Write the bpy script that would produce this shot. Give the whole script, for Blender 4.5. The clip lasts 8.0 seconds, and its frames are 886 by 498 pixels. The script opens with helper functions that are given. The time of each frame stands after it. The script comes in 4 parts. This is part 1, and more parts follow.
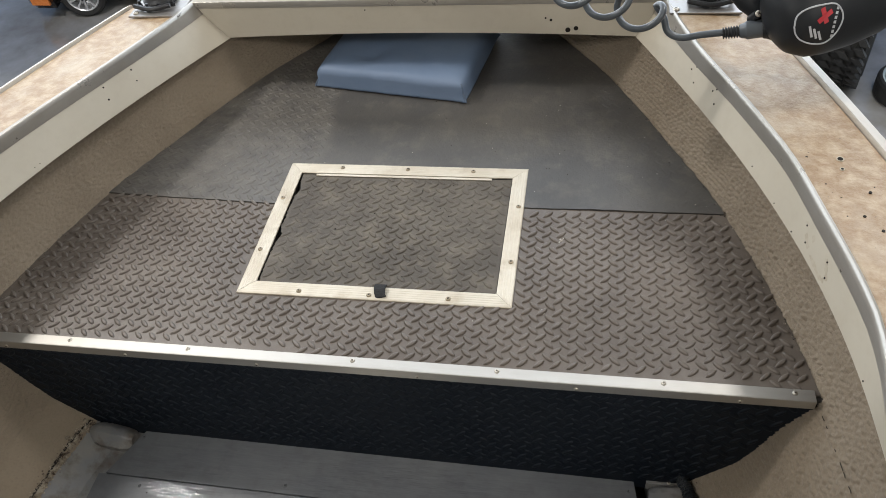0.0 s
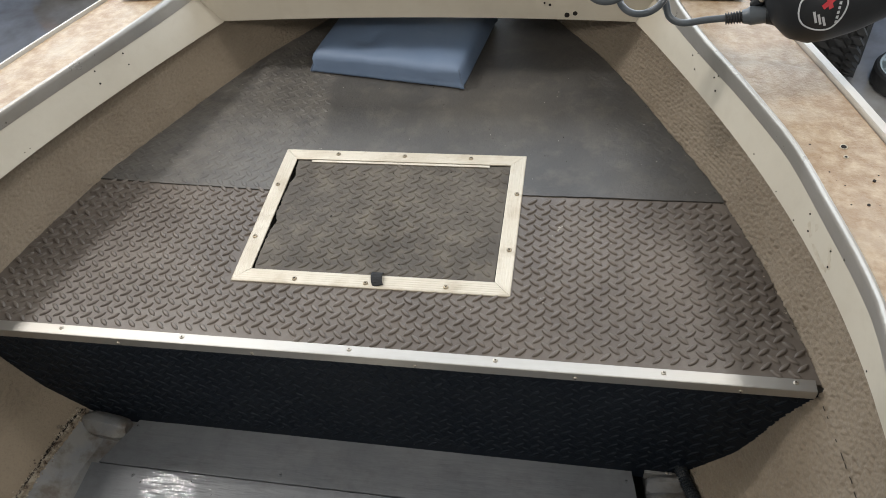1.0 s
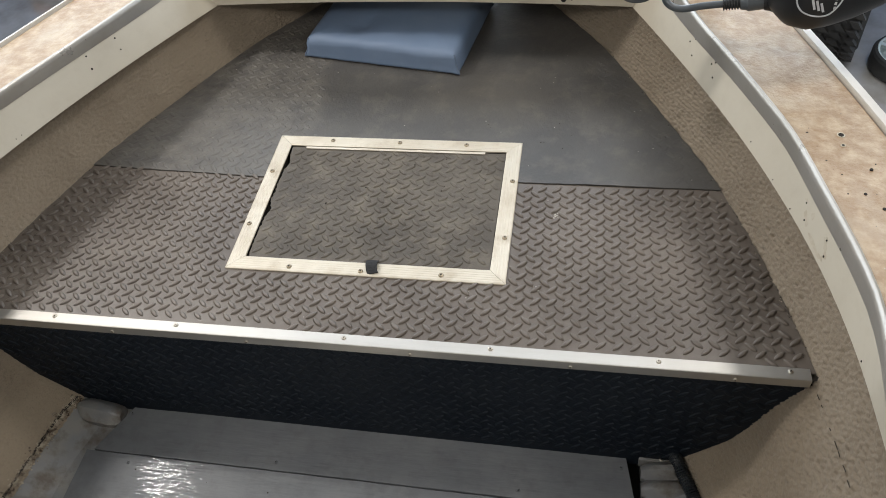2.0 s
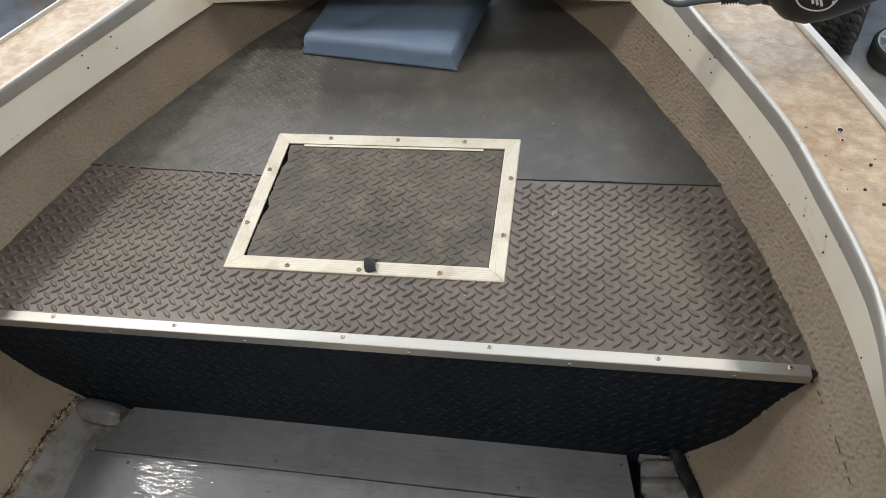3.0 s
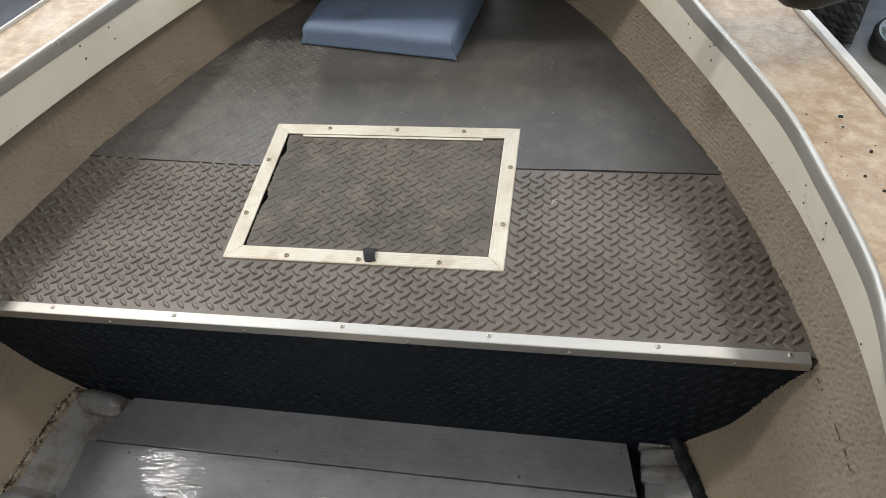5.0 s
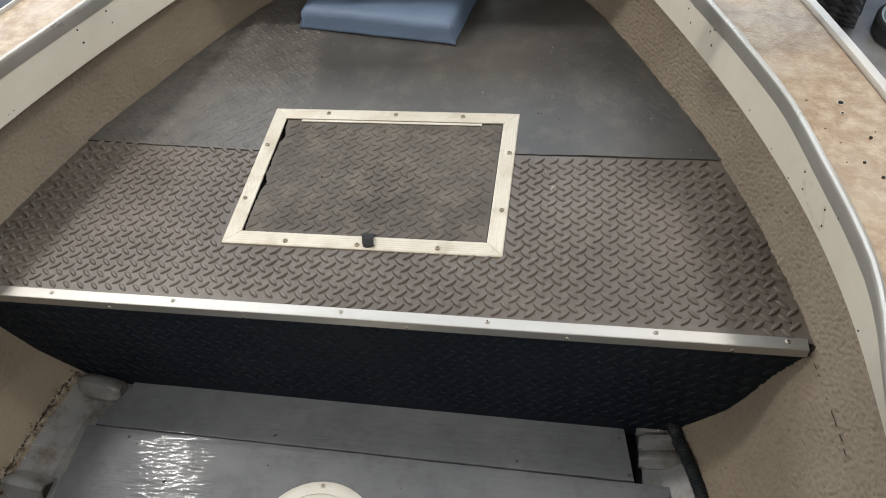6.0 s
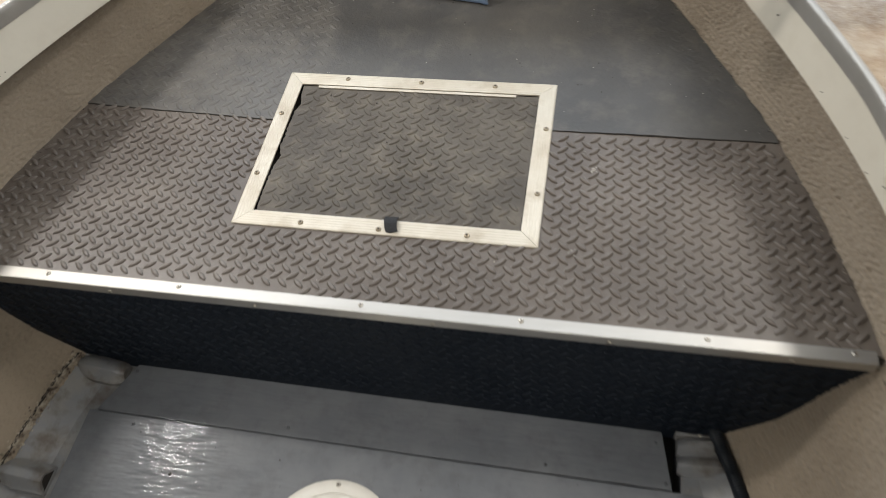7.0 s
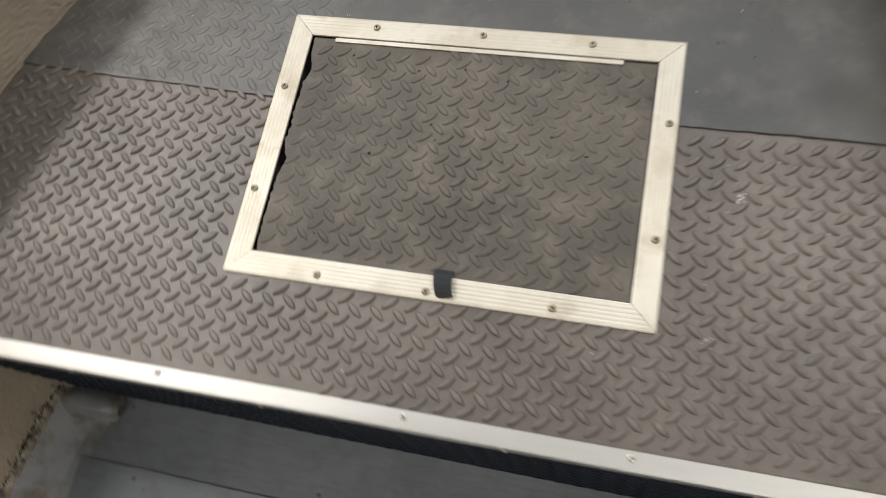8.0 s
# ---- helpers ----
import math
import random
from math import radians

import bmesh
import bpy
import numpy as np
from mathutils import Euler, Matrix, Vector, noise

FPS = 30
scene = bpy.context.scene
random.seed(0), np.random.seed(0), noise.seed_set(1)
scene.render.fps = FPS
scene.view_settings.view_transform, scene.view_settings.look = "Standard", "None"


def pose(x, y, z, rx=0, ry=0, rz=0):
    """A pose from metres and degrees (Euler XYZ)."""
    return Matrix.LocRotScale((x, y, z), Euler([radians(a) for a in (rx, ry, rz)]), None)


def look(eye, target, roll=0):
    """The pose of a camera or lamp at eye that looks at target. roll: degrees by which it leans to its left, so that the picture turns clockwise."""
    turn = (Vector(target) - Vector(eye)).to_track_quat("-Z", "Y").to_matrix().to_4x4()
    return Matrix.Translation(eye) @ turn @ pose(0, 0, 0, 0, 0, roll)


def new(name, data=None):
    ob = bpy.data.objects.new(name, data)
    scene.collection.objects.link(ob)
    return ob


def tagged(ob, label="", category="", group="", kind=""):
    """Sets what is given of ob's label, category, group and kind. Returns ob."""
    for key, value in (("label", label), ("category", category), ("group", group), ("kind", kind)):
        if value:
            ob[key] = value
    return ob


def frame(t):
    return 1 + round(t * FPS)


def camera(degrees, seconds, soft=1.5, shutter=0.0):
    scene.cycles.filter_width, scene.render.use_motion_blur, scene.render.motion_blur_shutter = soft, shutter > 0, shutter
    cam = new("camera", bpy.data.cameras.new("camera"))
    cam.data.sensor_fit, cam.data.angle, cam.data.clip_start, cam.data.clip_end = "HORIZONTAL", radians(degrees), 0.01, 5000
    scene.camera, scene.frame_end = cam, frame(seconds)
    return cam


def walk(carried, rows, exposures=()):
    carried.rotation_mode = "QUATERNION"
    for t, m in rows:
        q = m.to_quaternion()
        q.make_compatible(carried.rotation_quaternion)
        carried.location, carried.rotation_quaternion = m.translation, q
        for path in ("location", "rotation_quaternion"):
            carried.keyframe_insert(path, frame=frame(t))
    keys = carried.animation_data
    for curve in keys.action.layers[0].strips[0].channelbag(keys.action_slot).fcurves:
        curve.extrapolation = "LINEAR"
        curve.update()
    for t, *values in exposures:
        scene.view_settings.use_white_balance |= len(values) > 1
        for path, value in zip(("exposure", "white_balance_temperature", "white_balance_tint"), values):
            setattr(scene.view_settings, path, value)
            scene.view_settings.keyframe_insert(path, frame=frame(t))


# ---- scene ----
cam = camera(59.8, 8.0, soft=0.9, shutter=0.55)
PATH = [
    (0, (0.649, -0.874, 2.084), (0.295, 0.471, 0.647), -8.1),
    (0.5, (0.64, -0.868, 2.08), (0.297, 0.468, 0.632), -7.8),
    (1, (0.637, -0.864, 2.072), (0.303, 0.461, 0.612), -7.5),
    (1.5, (0.637, -0.859, 2.073), (0.314, 0.449, 0.595), -7.2),
    (3, (0.641, -0.846, 2.073), (0.317, 0.438, 0.574), -7.9),
    (3.5, (0.639, -0.845, 2.071), (0.314, 0.436, 0.57), -8.2),
    (4, (0.639, -0.842, 2.068), (0.31, 0.431, 0.561), -8.4),
    (4.5, (0.641, -0.85, 2.066), (0.314, 0.422, 0.558), -8.3),
    (6, (0.647, -0.848, 2.067), (0.322, 0.392, 0.532), -8.4),
    (6.5, (0.624, -0.838, 2.054), (0.296, 0.363, 0.489), -8.2),
    (7, (0.591, -0.728, 2.02), (0.251, 0.4, 0.404), -8.8),
    (7.2, (0.563, -0.602, 1.993), (0.206, 0.454, 0.333), -9.6),
    (7.5, (0.527, -0.429, 1.944), (0.141, 0.479, 0.204), -11.1),
    (7.8, (0.496, -0.315, 1.912), (0.107, 0.425, 0.095), -15.6),
    (8, (0.459, -0.221, 1.869), (0.058, 0.395, 0.009), -23.6),
]
walk(cam, [(t, look(eye, target, roll)) for t, eye, target, roll in PATH])

# world, lamps
world = bpy.data.worlds.new("world")
scene.world = world
world.use_nodes = True
wn = world.node_tree
sky = wn.nodes.new("ShaderNodeTexSky")
sky.sky_type = "NISHITA"
sky.sun_disc = False
sky.sun_elevation, sky.sun_rotation = radians(40), radians(-150)
wn.links.new(sky.outputs[0], wn.nodes["Background"].inputs[0])
wn.nodes["Background"].inputs[1].default_value = 0.15


def area_lamp(name, m, sx, sy, watts, color):
    d = bpy.data.lights.new(name, "AREA")
    d.shape, d.size, d.size_y, d.energy, d.color = "RECTANGLE", sx, sy, watts, color
    ob = new(name, d)
    ob.matrix_world = m
    return ob


CEIL = 3.3
DOOR_Y = 2.0
WARM = (1.0, 0.97, 0.935)
COOL = (0.86, 0.93, 1.0)
for lx, ly, sx, sy, watts in ((-1.48, 0.71, 0.25, 0.18, 42), (1.70, 0.95, 0.26, 0.40, 22), (-1.7, -1.9, 1.2, 0.6, 42), (1.9, -1.9, 1.2, 0.6, 37)):
    area_lamp("ceiling_lamp", pose(lx, ly, CEIL - 0.06), sx, sy, watts, WARM)
# the sky's light in the wide open garage door
area_lamp("door_daylight", look((-1.0, DOOR_Y + 0.1, 1.75), (-1.0, -4.0, 1.2)), 7.6, 2.6, 200, COOL)

# ---- materials ----


def material(name, base, rough=0.5, metal=0.0, second=None, scale=8.0, mix=0.5, detail=6.0, bump=0.0, bump_scale=120.0,
             rough_var=0.0, third=None, third_scale=40.0, third_mix=0.3, spec=0.5, stretch=(1, 1, 1), coat=0.0, bump_stretch=(1, 1, 1), lo=0.42, hi=0.62, sheen=0.0, coat_rough=0.12, bump_detail=4.0):
    m = bpy.data.materials.new(name)
    m.use_nodes = True
    t = m.node_tree
    b = t.nodes["Principled BSDF"]
    tc = t.nodes.new("ShaderNodeTexCoord")

    def mapped(s):
        mp = t.nodes.new("ShaderNodeMapping")
        mp.inputs["Scale"].default_value = s
        t.links.new(tc.outputs["Object"], mp.inputs[0])
        return mp.outputs[0]

    def noise_tex(s, st, det=detail):
        n = t.nodes.new("ShaderNodeTexNoise")
        n.inputs["Scale"].default_value = s
        n.inputs["Detail"].default_value = det
        n.inputs["Roughness"].default_value = 0.62
        t.links.new(mapped(st), n.inputs[0])
        return n.outputs[0]

    def ramp(out, a, c):
        r = t.nodes.new("ShaderNodeMapRange")
        r.inputs[1].default_value, r.inputs[2].default_value = a, c
        t.links.new(out, r.inputs[0])
        return r.outputs[0]

    def mul(out, k):
        q = t.nodes.new("ShaderNodeMath")
        q.operation = "MULTIPLY"
        q.inputs[1].default_value = k
        t.links.new(out, q.inputs[0])
        return q.outputs[0]

    def blend(fac, a, c):
        x = t.nodes.new("ShaderNodeMix")
        x.data_type = "RGBA"
        t.links.new(fac, x.inputs[0])
        for sock, v in ((x.inputs[6], a), (x.inputs[7], c)):
            if isinstance(v, tuple):
                sock.default_value = (*v, 1)
            else:
                t.links.new(v, sock)
        return x.outputs[2]

    col = base
    f1 = ramp(noise_tex(scale, stretch), lo, hi)
    if second:
        col = blend(mul(f1, mix), col, second)
    if third:
        f2 = ramp(noise_tex(third_scale, stretch), 0.5, 0.68)
        col = blend(mul(f2, third_mix), col, third)
    if isinstance(col, tuple):
        b.inputs["Base Color"].default_value = (*col, 1)
    else:
        t.links.new(col, b.inputs["Base Color"])
    b.inputs["Metallic"].default_value = metal
    b.inputs["Specular IOR Level"].default_value = spec
    b.inputs["Coat Weight"].default_value = coat
    b.inputs["Coat Roughness"].default_value = coat_rough
    b.inputs["Sheen Weight"].default_value = sheen
    if rough_var:
        r = t.nodes.new("ShaderNodeMapRange")
        r.inputs[3].default_value, r.inputs[4].default_value = rough - rough_var, rough + rough_var
        t.links.new(noise_tex(scale * 2.3, stretch), r.inputs[0])
        t.links.new(r.outputs[0], b.inputs["Roughness"])
    else:
        b.inputs["Roughness"].default_value = rough
    if bump:
        bp = t.nodes.new("ShaderNodeBump")
        bp.inputs["Strength"].default_value = min(1.0, bump)
        bp.inputs["Distance"].default_value = 0.002 * max(1.0, bump)
        t.links.new(noise_tex(bump_scale, bump_stretch, bump_detail), bp.inputs["Height"])
        t.links.new(bp.outputs[0], b.inputs["Normal"])
        if coat:
            t.links.new(bp.outputs[0], b.inputs["Coat Normal"])
    return m


M_RUBBER = material("dusty_rubber", (0.106, 0.087, 0.072), 0.37, second=(0.158, 0.132, 0.109), scale=5, mix=0.75, third=(0.19, 0.168, 0.146), third_scale=60, third_mix=0.3, bump=0.22, bump_scale=420, rough_var=0.08)
M_RUBBER_OLD = material("worn_dark_rubber", (0.060, 0.057, 0.054), 0.42, second=(0.105, 0.096, 0.084), scale=4.5, mix=0.8, third=(0.150, 0.134, 0.112), third_scale=17, third_mix=0.4, bump=0.5, bump_scale=130, rough_var=0.14, lo=0.39, hi=0.70)
M_RUBBER_LID = material("dirty_lid_rubber", (0.072, 0.060, 0.047), 0.52, spec=0.36, second=(0.135, 0.115, 0.090), scale=6, mix=0.8, third=(0.20, 0.168, 0.125), third_scale=24, third_mix=0.32, bump=0.55, bump_scale=170, rough_var=0.12, lo=0.38, hi=0.70)
# front mat: near-black, faintly blue base, far darker than the deck mat
M_RUBBER_FRONT = material("blue_black_rubber", (0.0062, 0.0094, 0.0148), 0.55, spec=0.18, second=(0.0105, 0.0138, 0.0190), scale=6, mix=0.6, bump=0.12, bump_scale=420)
M_TRIM = material("brushed_aluminium", (0.52, 0.50, 0.465), 0.46, 0.9, second=(0.42, 0.395, 0.355), scale=5, mix=0.5, third=(0.45, 0.42, 0.38), third_scale=60, third_mix=0.25, bump=0.08, bump_scale=700, stretch=(0.3, 3, 3), bump_stretch=(0.05, 1, 1), rough_var=0.08)
M_FRAME = material("weathered_ribbed_aluminium", (0.63, 0.575, 0.475), 0.45, 0.3, second=(0.54, 0.475, 0.375), scale=9, mix=0.8, third=(0.33, 0.255, 0.165), third_scale=16, third_mix=0.5, bump=0.1, bump_scale=300, rough_var=0.1)
M_SCREW = material("zinc_screw", (0.62, 0.58, 0.51), 0.35, 0.8, second=(0.36, 0.31, 0.25), scale=260, mix=0.7)
M_BRASSY = material("tarnished_screw", (0.38, 0.32, 0.23), 0.35, 0.8, second=(0.20, 0.155, 0.105), scale=260, mix=0.8)
M_CREAM = material("aged_cream_paint", (0.60, 0.545, 0.445), 0.42, second=(0.54, 0.485, 0.39), scale=3, mix=0.7, third=(0.42, 0.35, 0.26), third_scale=34, third_mix=0.12, bump=0.04, bump_scale=60, rough_var=0.08)
M_RIM = material("dull_aluminium_rim", (0.42, 0.395, 0.36), 0.30, 0.45, second=(0.33, 0.305, 0.265), scale=6, mix=0.6, third=(0.40, 0.36, 0.30), third_scale=50, third_mix=0.3, bump=0.06, bump_scale=250, rough_var=0.1)
M_TOP = material("glue_stained_top", (0.29, 0.188, 0.10), 0.44, spec=0.45, second=(0.47, 0.36, 0.235), scale=40, mix=0.75, detail=9.0, third=(0.45, 0.37, 0.275), third_scale=7, third_mix=0.65, bump=0.7, bump_scale=150, rough_var=0.2, lo=0.42, hi=0.64)
M_RAIL = material("white_rub_rail", (0.54, 0.49, 0.425), 0.5, 0.0, spec=0.35, second=(0.50, 0.455, 0.39), scale=8, mix=0.6, third=(0.4, 0.36, 0.3), third_scale=60, third_mix=0.2, bump=0.05, bump_scale=200)
# the dark third tone paints shade in the pile's pits as random specks
M_CARPET = material("grey_brown_marine_carpet", (0.312, 0.254, 0.188), 0.95, second=(0.255, 0.205, 0.150), scale=6, mix=0.8, third=(0.10, 0.077, 0.052), third_scale=230, third_mix=0.14, bump=1.2, bump_scale=420, spec=0.1, bump_stretch=(1, 0.8, 1.2), sheen=0.15)
M_BOARD = material("glossy_grey_board_paint", (0.138, 0.144, 0.153), 0.36, coat=0.12, coat_rough=0.02, spec=0.12, second=(0.185, 0.189, 0.194), scale=6, mix=0.6, third=(0.085, 0.085, 0.085), third_scale=30, third_mix=0.3, bump=0.75, bump_scale=38, bump_stretch=(0.42, 2.2, 1), bump_detail=2.4, rough_var=0.05)
M_HULL = material("grey_hull_paint", (0.178, 0.180, 0.184), 0.40, second=(0.22, 0.21, 0.19), scale=16, mix=0.8, third=(0.085, 0.062, 0.04), third_scale=22, third_mix=0.8, bump=0.7, bump_scale=45, bump_detail=3.5, coat=0.0, coat_rough=0.08, rough_var=0.1)
M_DEBRIS = material("peeling_sealant", (0.44, 0.385, 0.30), 0.8, second=(0.07, 0.045, 0.028), scale=60, mix=1.0, bump=0.6, bump_scale=200)
M_WHITE = material("white_plastic", (0.70, 0.67, 0.60), 0.4, second=(0.62, 0.58, 0.50), scale=10, mix=0.5, third=(0.45, 0.42, 0.36), third_scale=30, third_mix=0.15, bump=0.05, bump_scale=400)
M_BLACK = material("black_plastic", (0.016, 0.017, 0.019), 0.42, second=(0.03, 0.03, 0.032), scale=20, mix=0.5, bump=0.08, bump_scale=600)
M_HOSE = material("bluish_black_hose", (0.010, 0.0135, 0.018), 0.4, second=(0.02, 0.023, 0.027), scale=30, mix=0.5)
M_HEAD = material("satin_charcoal_plastic", (0.013, 0.0145, 0.017), 0.46, spec=0.35, second=(0.018, 0.0195, 0.022), scale=10, mix=0.5, bump=0.06, bump_scale=900)
M_CABLE = material("grey_cable_sheath", (0.07, 0.08, 0.09), 0.3, second=(0.095, 0.105, 0.115), scale=20, mix=0.5)
# cushion vinyl; its lightness and part of its blue paint a blue haze
M_VINYL = material("hazed_blue_vinyl", (0.135, 0.19, 0.285), 0.58, second=(0.165, 0.22, 0.315), scale=7, mix=0.6, bump=0.15, bump_scale=260, rough_var=0.08)
M_PIPING = material("pale_vinyl_piping", (0.10, 0.14, 0.21), 0.5, second=(0.16, 0.2, 0.26), scale=40, mix=0.6)
M_STRAP = material("black_webbing", (0.013, 0.013, 0.014), 0.85, second=(0.03, 0.03, 0.03), scale=300, mix=0.5, bump=0.5, bump_scale=900)
# near-black that paints the shade inside holes, recesses and gaps
M_HOLE_SHADE = material("painted_hole_shade", (0.01, 0.008, 0.006), 0.9, second=(0.03, 0.02, 0.012), scale=200, mix=0.5)
M_STAIN = material("rusty_stain", (0.50, 0.43, 0.325), 0.5, second=(0.575, 0.515, 0.415), scale=70, mix=0.9)
# the brown second tone paints dark reflections in the floor as random patches
M_CONCRETE = material("sealed_concrete", (0.31, 0.305, 0.30), 0.16, second=(0.12, 0.095, 0.065), scale=1.1, mix=0.9, third=(0.27, 0.25, 0.23), third_scale=7, third_mix=0.35, bump=0.1, bump_scale=60, rough_var=0.1)
M_WALL = material("painted_wall", (0.62, 0.60, 0.56), 0.8, second=(0.56, 0.54, 0.50), scale=2, mix=0.6, bump=0.1, bump_scale=80)
M_CEIL = material("white_ceiling", (0.72, 0.70, 0.66), 0.9, second=(0.66, 0.64, 0.6), scale=2, mix=0.5, bump=0.1, bump_scale=60)
M_CAR = material("black_car_paint", (0.012, 0.012, 0.014), 0.2, second=(0.02, 0.02, 0.022), scale=3, mix=0.5, coat=0.8)
M_AMBER = material("amber_lens", (0.75, 0.22, 0.05), 0.25, second=(0.85, 0.32, 0.1), scale=60, mix=0.6)
M_TYRE = material("tyre_rubber", (0.02, 0.02, 0.021), 0.7, second=(0.035, 0.034, 0.032), scale=20, mix=0.6, bump=0.2, bump_scale=200)
M_ALLOY = material("silver_wheel", (0.75, 0.76, 0.78), 0.3, 0.7, second=(0.66, 0.67, 0.69), scale=20, mix=0.5)
M_STEEL_RIM = material("pale_teal_rim_paint", (0.42, 0.48, 0.48), 0.35, 0.2, second=(0.35, 0.4, 0.4), scale=20, mix=0.5)
M_PLATE = material("dull_mount_plate", (0.34, 0.33, 0.32), 0.4, 0.7, second=(0.26, 0.24, 0.22), scale=20, mix=0.6, third=(0.2, 0.15, 0.1), third_scale=60, third_mix=0.3)
M_RING = material("pale_grey_print", (0.50, 0.51, 0.53), 0.5, second=(0.44, 0.45, 0.47), scale=200, mix=0.4)
M_RED = material("red_print", (0.50, 0.03, 0.04), 0.5, second=(0.42, 0.02, 0.03), scale=200, mix=0.4)
M_PLY = material("dark_ply", (0.05, 0.045, 0.04), 0.8, second=(0.07, 0.06, 0.05), scale=10, mix=0.6)
M_TIMBER = material("rough_timber", (0.30, 0.22, 0.14), 0.8, second=(0.22, 0.16, 0.1), scale=6, mix=0.7, stretch=(1, 8, 8), bump=0.4, bump_scale=60)
M_SPECK = material("pale_dust_specks", (0.55, 0.52, 0.47), 0.9, second=(0.35, 0.32, 0.28), scale=300, mix=0.7)
M_GRIT = material("dark_grit", (0.02, 0.016, 0.012), 0.9, second=(0.05, 0.04, 0.03), scale=300, mix=0.7)



def dusty_side(m, dust):
    """Pale dust held by the treaded side of the old mat; the trodden side is worn dark."""
    t = m.node_tree
    b = t.nodes["Principled BSDF"]
    under = b.inputs["Base Color"].links[0].from_socket
    tc = t.nodes.new("ShaderNodeTexCoord")
    xyz = t.nodes.new("ShaderNodeSeparateXYZ")
    t.links.new(tc.outputs["Object"], xyz.inputs[0])
    n = t.nodes.new("ShaderNodeTexNoise")
    n.inputs["Scale"].default_value, n.inputs["Detail"].default_value = 9.0, 5.0
    t.links.new(tc.outputs["Object"], n.inputs[0])

    def calc(op, a, c):
        q = t.nodes.new("ShaderNodeMath")
        q.operation = op
        for sock, v in zip(q.inputs, (a, c)):
            if isinstance(v, float):
                sock.default_value = v
            else:
                t.links.new(v, sock)
        return q.outputs[0]
    edge_x = calc("ADD", calc("MULTIPLY", xyz.outputs[1], 0.10), xyz.outputs[0])
    edge_x = calc("ADD", edge_x, calc("MULTIPLY", n.outputs[0], 0.10))
    r = t.nodes.new("ShaderNodeMapRange")
    r.interpolation_type = "SMOOTHSTEP"
    r.inputs[1].default_value, r.inputs[2].default_value = 0.175, 0.135
    t.links.new(edge_x, r.inputs[0])
    patch = t.nodes.new("ShaderNodeTexNoise")
    patch.inputs["Scale"].default_value, patch.inputs["Detail"].default_value = 26.0, 8.0
    t.links.new(tc.outputs["Object"], patch.inputs[0])
    x = t.nodes.new("ShaderNodeMix")
    x.data_type = "RGBA"
    t.links.new(calc("MULTIPLY", r.outputs[0], calc("MAXIMUM", calc("ADD", calc("MULTIPLY", patch.outputs[0], 1.9), -0.5), 0.0)), x.inputs[0])
    t.links.new(under, x.inputs[6])
    x.inputs[7].default_value = (*dust, 1)
    t.links.new(x.outputs[2], b.inputs["Base Color"])


dusty_side(M_RUBBER_OLD, (0.14, 0.128, 0.112))

# ---- mesh helpers ----


def thing(name, at, label, category, group="", kind=""):
    ob = new(name)
    ob.empty_display_size = 0.05
    ob.location = at
    return tagged(ob, label, category, group, kind)


def link(name, me, mat, parent, label="", kind=""):
    if mat and not me.materials:
        me.materials.append(mat)
    ob = new(name, me)
    if parent:
        ob.parent = parent
        if not parent.parent:
            ob.matrix_parent_inverse = Matrix.Translation(-parent.location)
    return tagged(ob, label, kind=kind)


def part(name, bm, mat, parent, label="", smooth=False, kind="", crease=38):
    """One bmesh, in world places, as one mesh object under a thing or a part."""
    me = bpy.data.meshes.new(name)
    bmesh.ops.recalc_face_normals(bm, faces=bm.faces[:])
    bm.to_mesh(me)
    bm.free()
    for p in me.polygons:
        p.use_smooth = smooth
    if smooth:
        me.set_sharp_from_angle(angle=radians(crease))
    return link(name, me, mat, parent, label, kind)


def raw(name, verts, faces, mat, parent, label="", smooth=None, kind=""):
    me = bpy.data.meshes.new(name)
    me.from_pydata([tuple(map(float, v)) for v in verts], [], faces)
    if smooth is not None:
        me.polygons.foreach_set("use_smooth", smooth)
    me.update()
    return link(name, me, mat, parent, label, kind)


def box(bm, x0, y0, z0, x1, y1, z1, bevel=0.0, m=None):
    r = bmesh.ops.create_cube(bm, size=1.0)
    vs = r["verts"]
    bmesh.ops.scale(bm, vec=(x1 - x0, y1 - y0, z1 - z0), verts=vs)
    bmesh.ops.translate(bm, vec=((x0 + x1) / 2, (y0 + y1) / 2, (z0 + z1) / 2), verts=vs)
    if m:
        bmesh.ops.transform(bm, matrix=m, verts=vs)
    if bevel:
        es = list({e for v in vs for e in v.link_edges})
        bmesh.ops.bevel(bm, geom=es, offset=bevel, segments=2, affect="EDGES", profile=0.6)
    return bm


def loft(bm, rings, closed=True, caps=True):
    """Skin rings of equal length one after another."""
    rows = [[bm.verts.new(p) for p in ring] for ring in rings]
    n = len(rows[0])
    for a, c in zip(rows, rows[1:]):
        for i in range(n if closed else n - 1):
            j = (i + 1) % n
            bm.faces.new((a[i], a[j], c[j], c[i]))
    if caps and closed:
        bm.faces.new(rows[0])
        bm.faces.new(rows[-1][::-1])
    return bm


def tube(bm, pts, r, n=10, radii=None):
    pts = [Vector(p) for p in pts]
    up = Vector((0.3, 0.2, 1)).normalized()
    rings = []
    for i, p in enumerate(pts):
        d = (pts[min(i + 1, len(pts) - 1)] - pts[max(i - 1, 0)]).normalized()
        a = (up - d * up.dot(d))
        a = a.normalized() if a.length > 1e-4 else d.orthogonal().normalized()
        c = d.cross(a)
        up = a
        rr = radii[i] if radii else r
        rings.append([p + (a * math.cos(k * math.tau / n) + c * math.sin(k * math.tau / n)) * rr for k in range(n)])
    return loft(bm, rings)


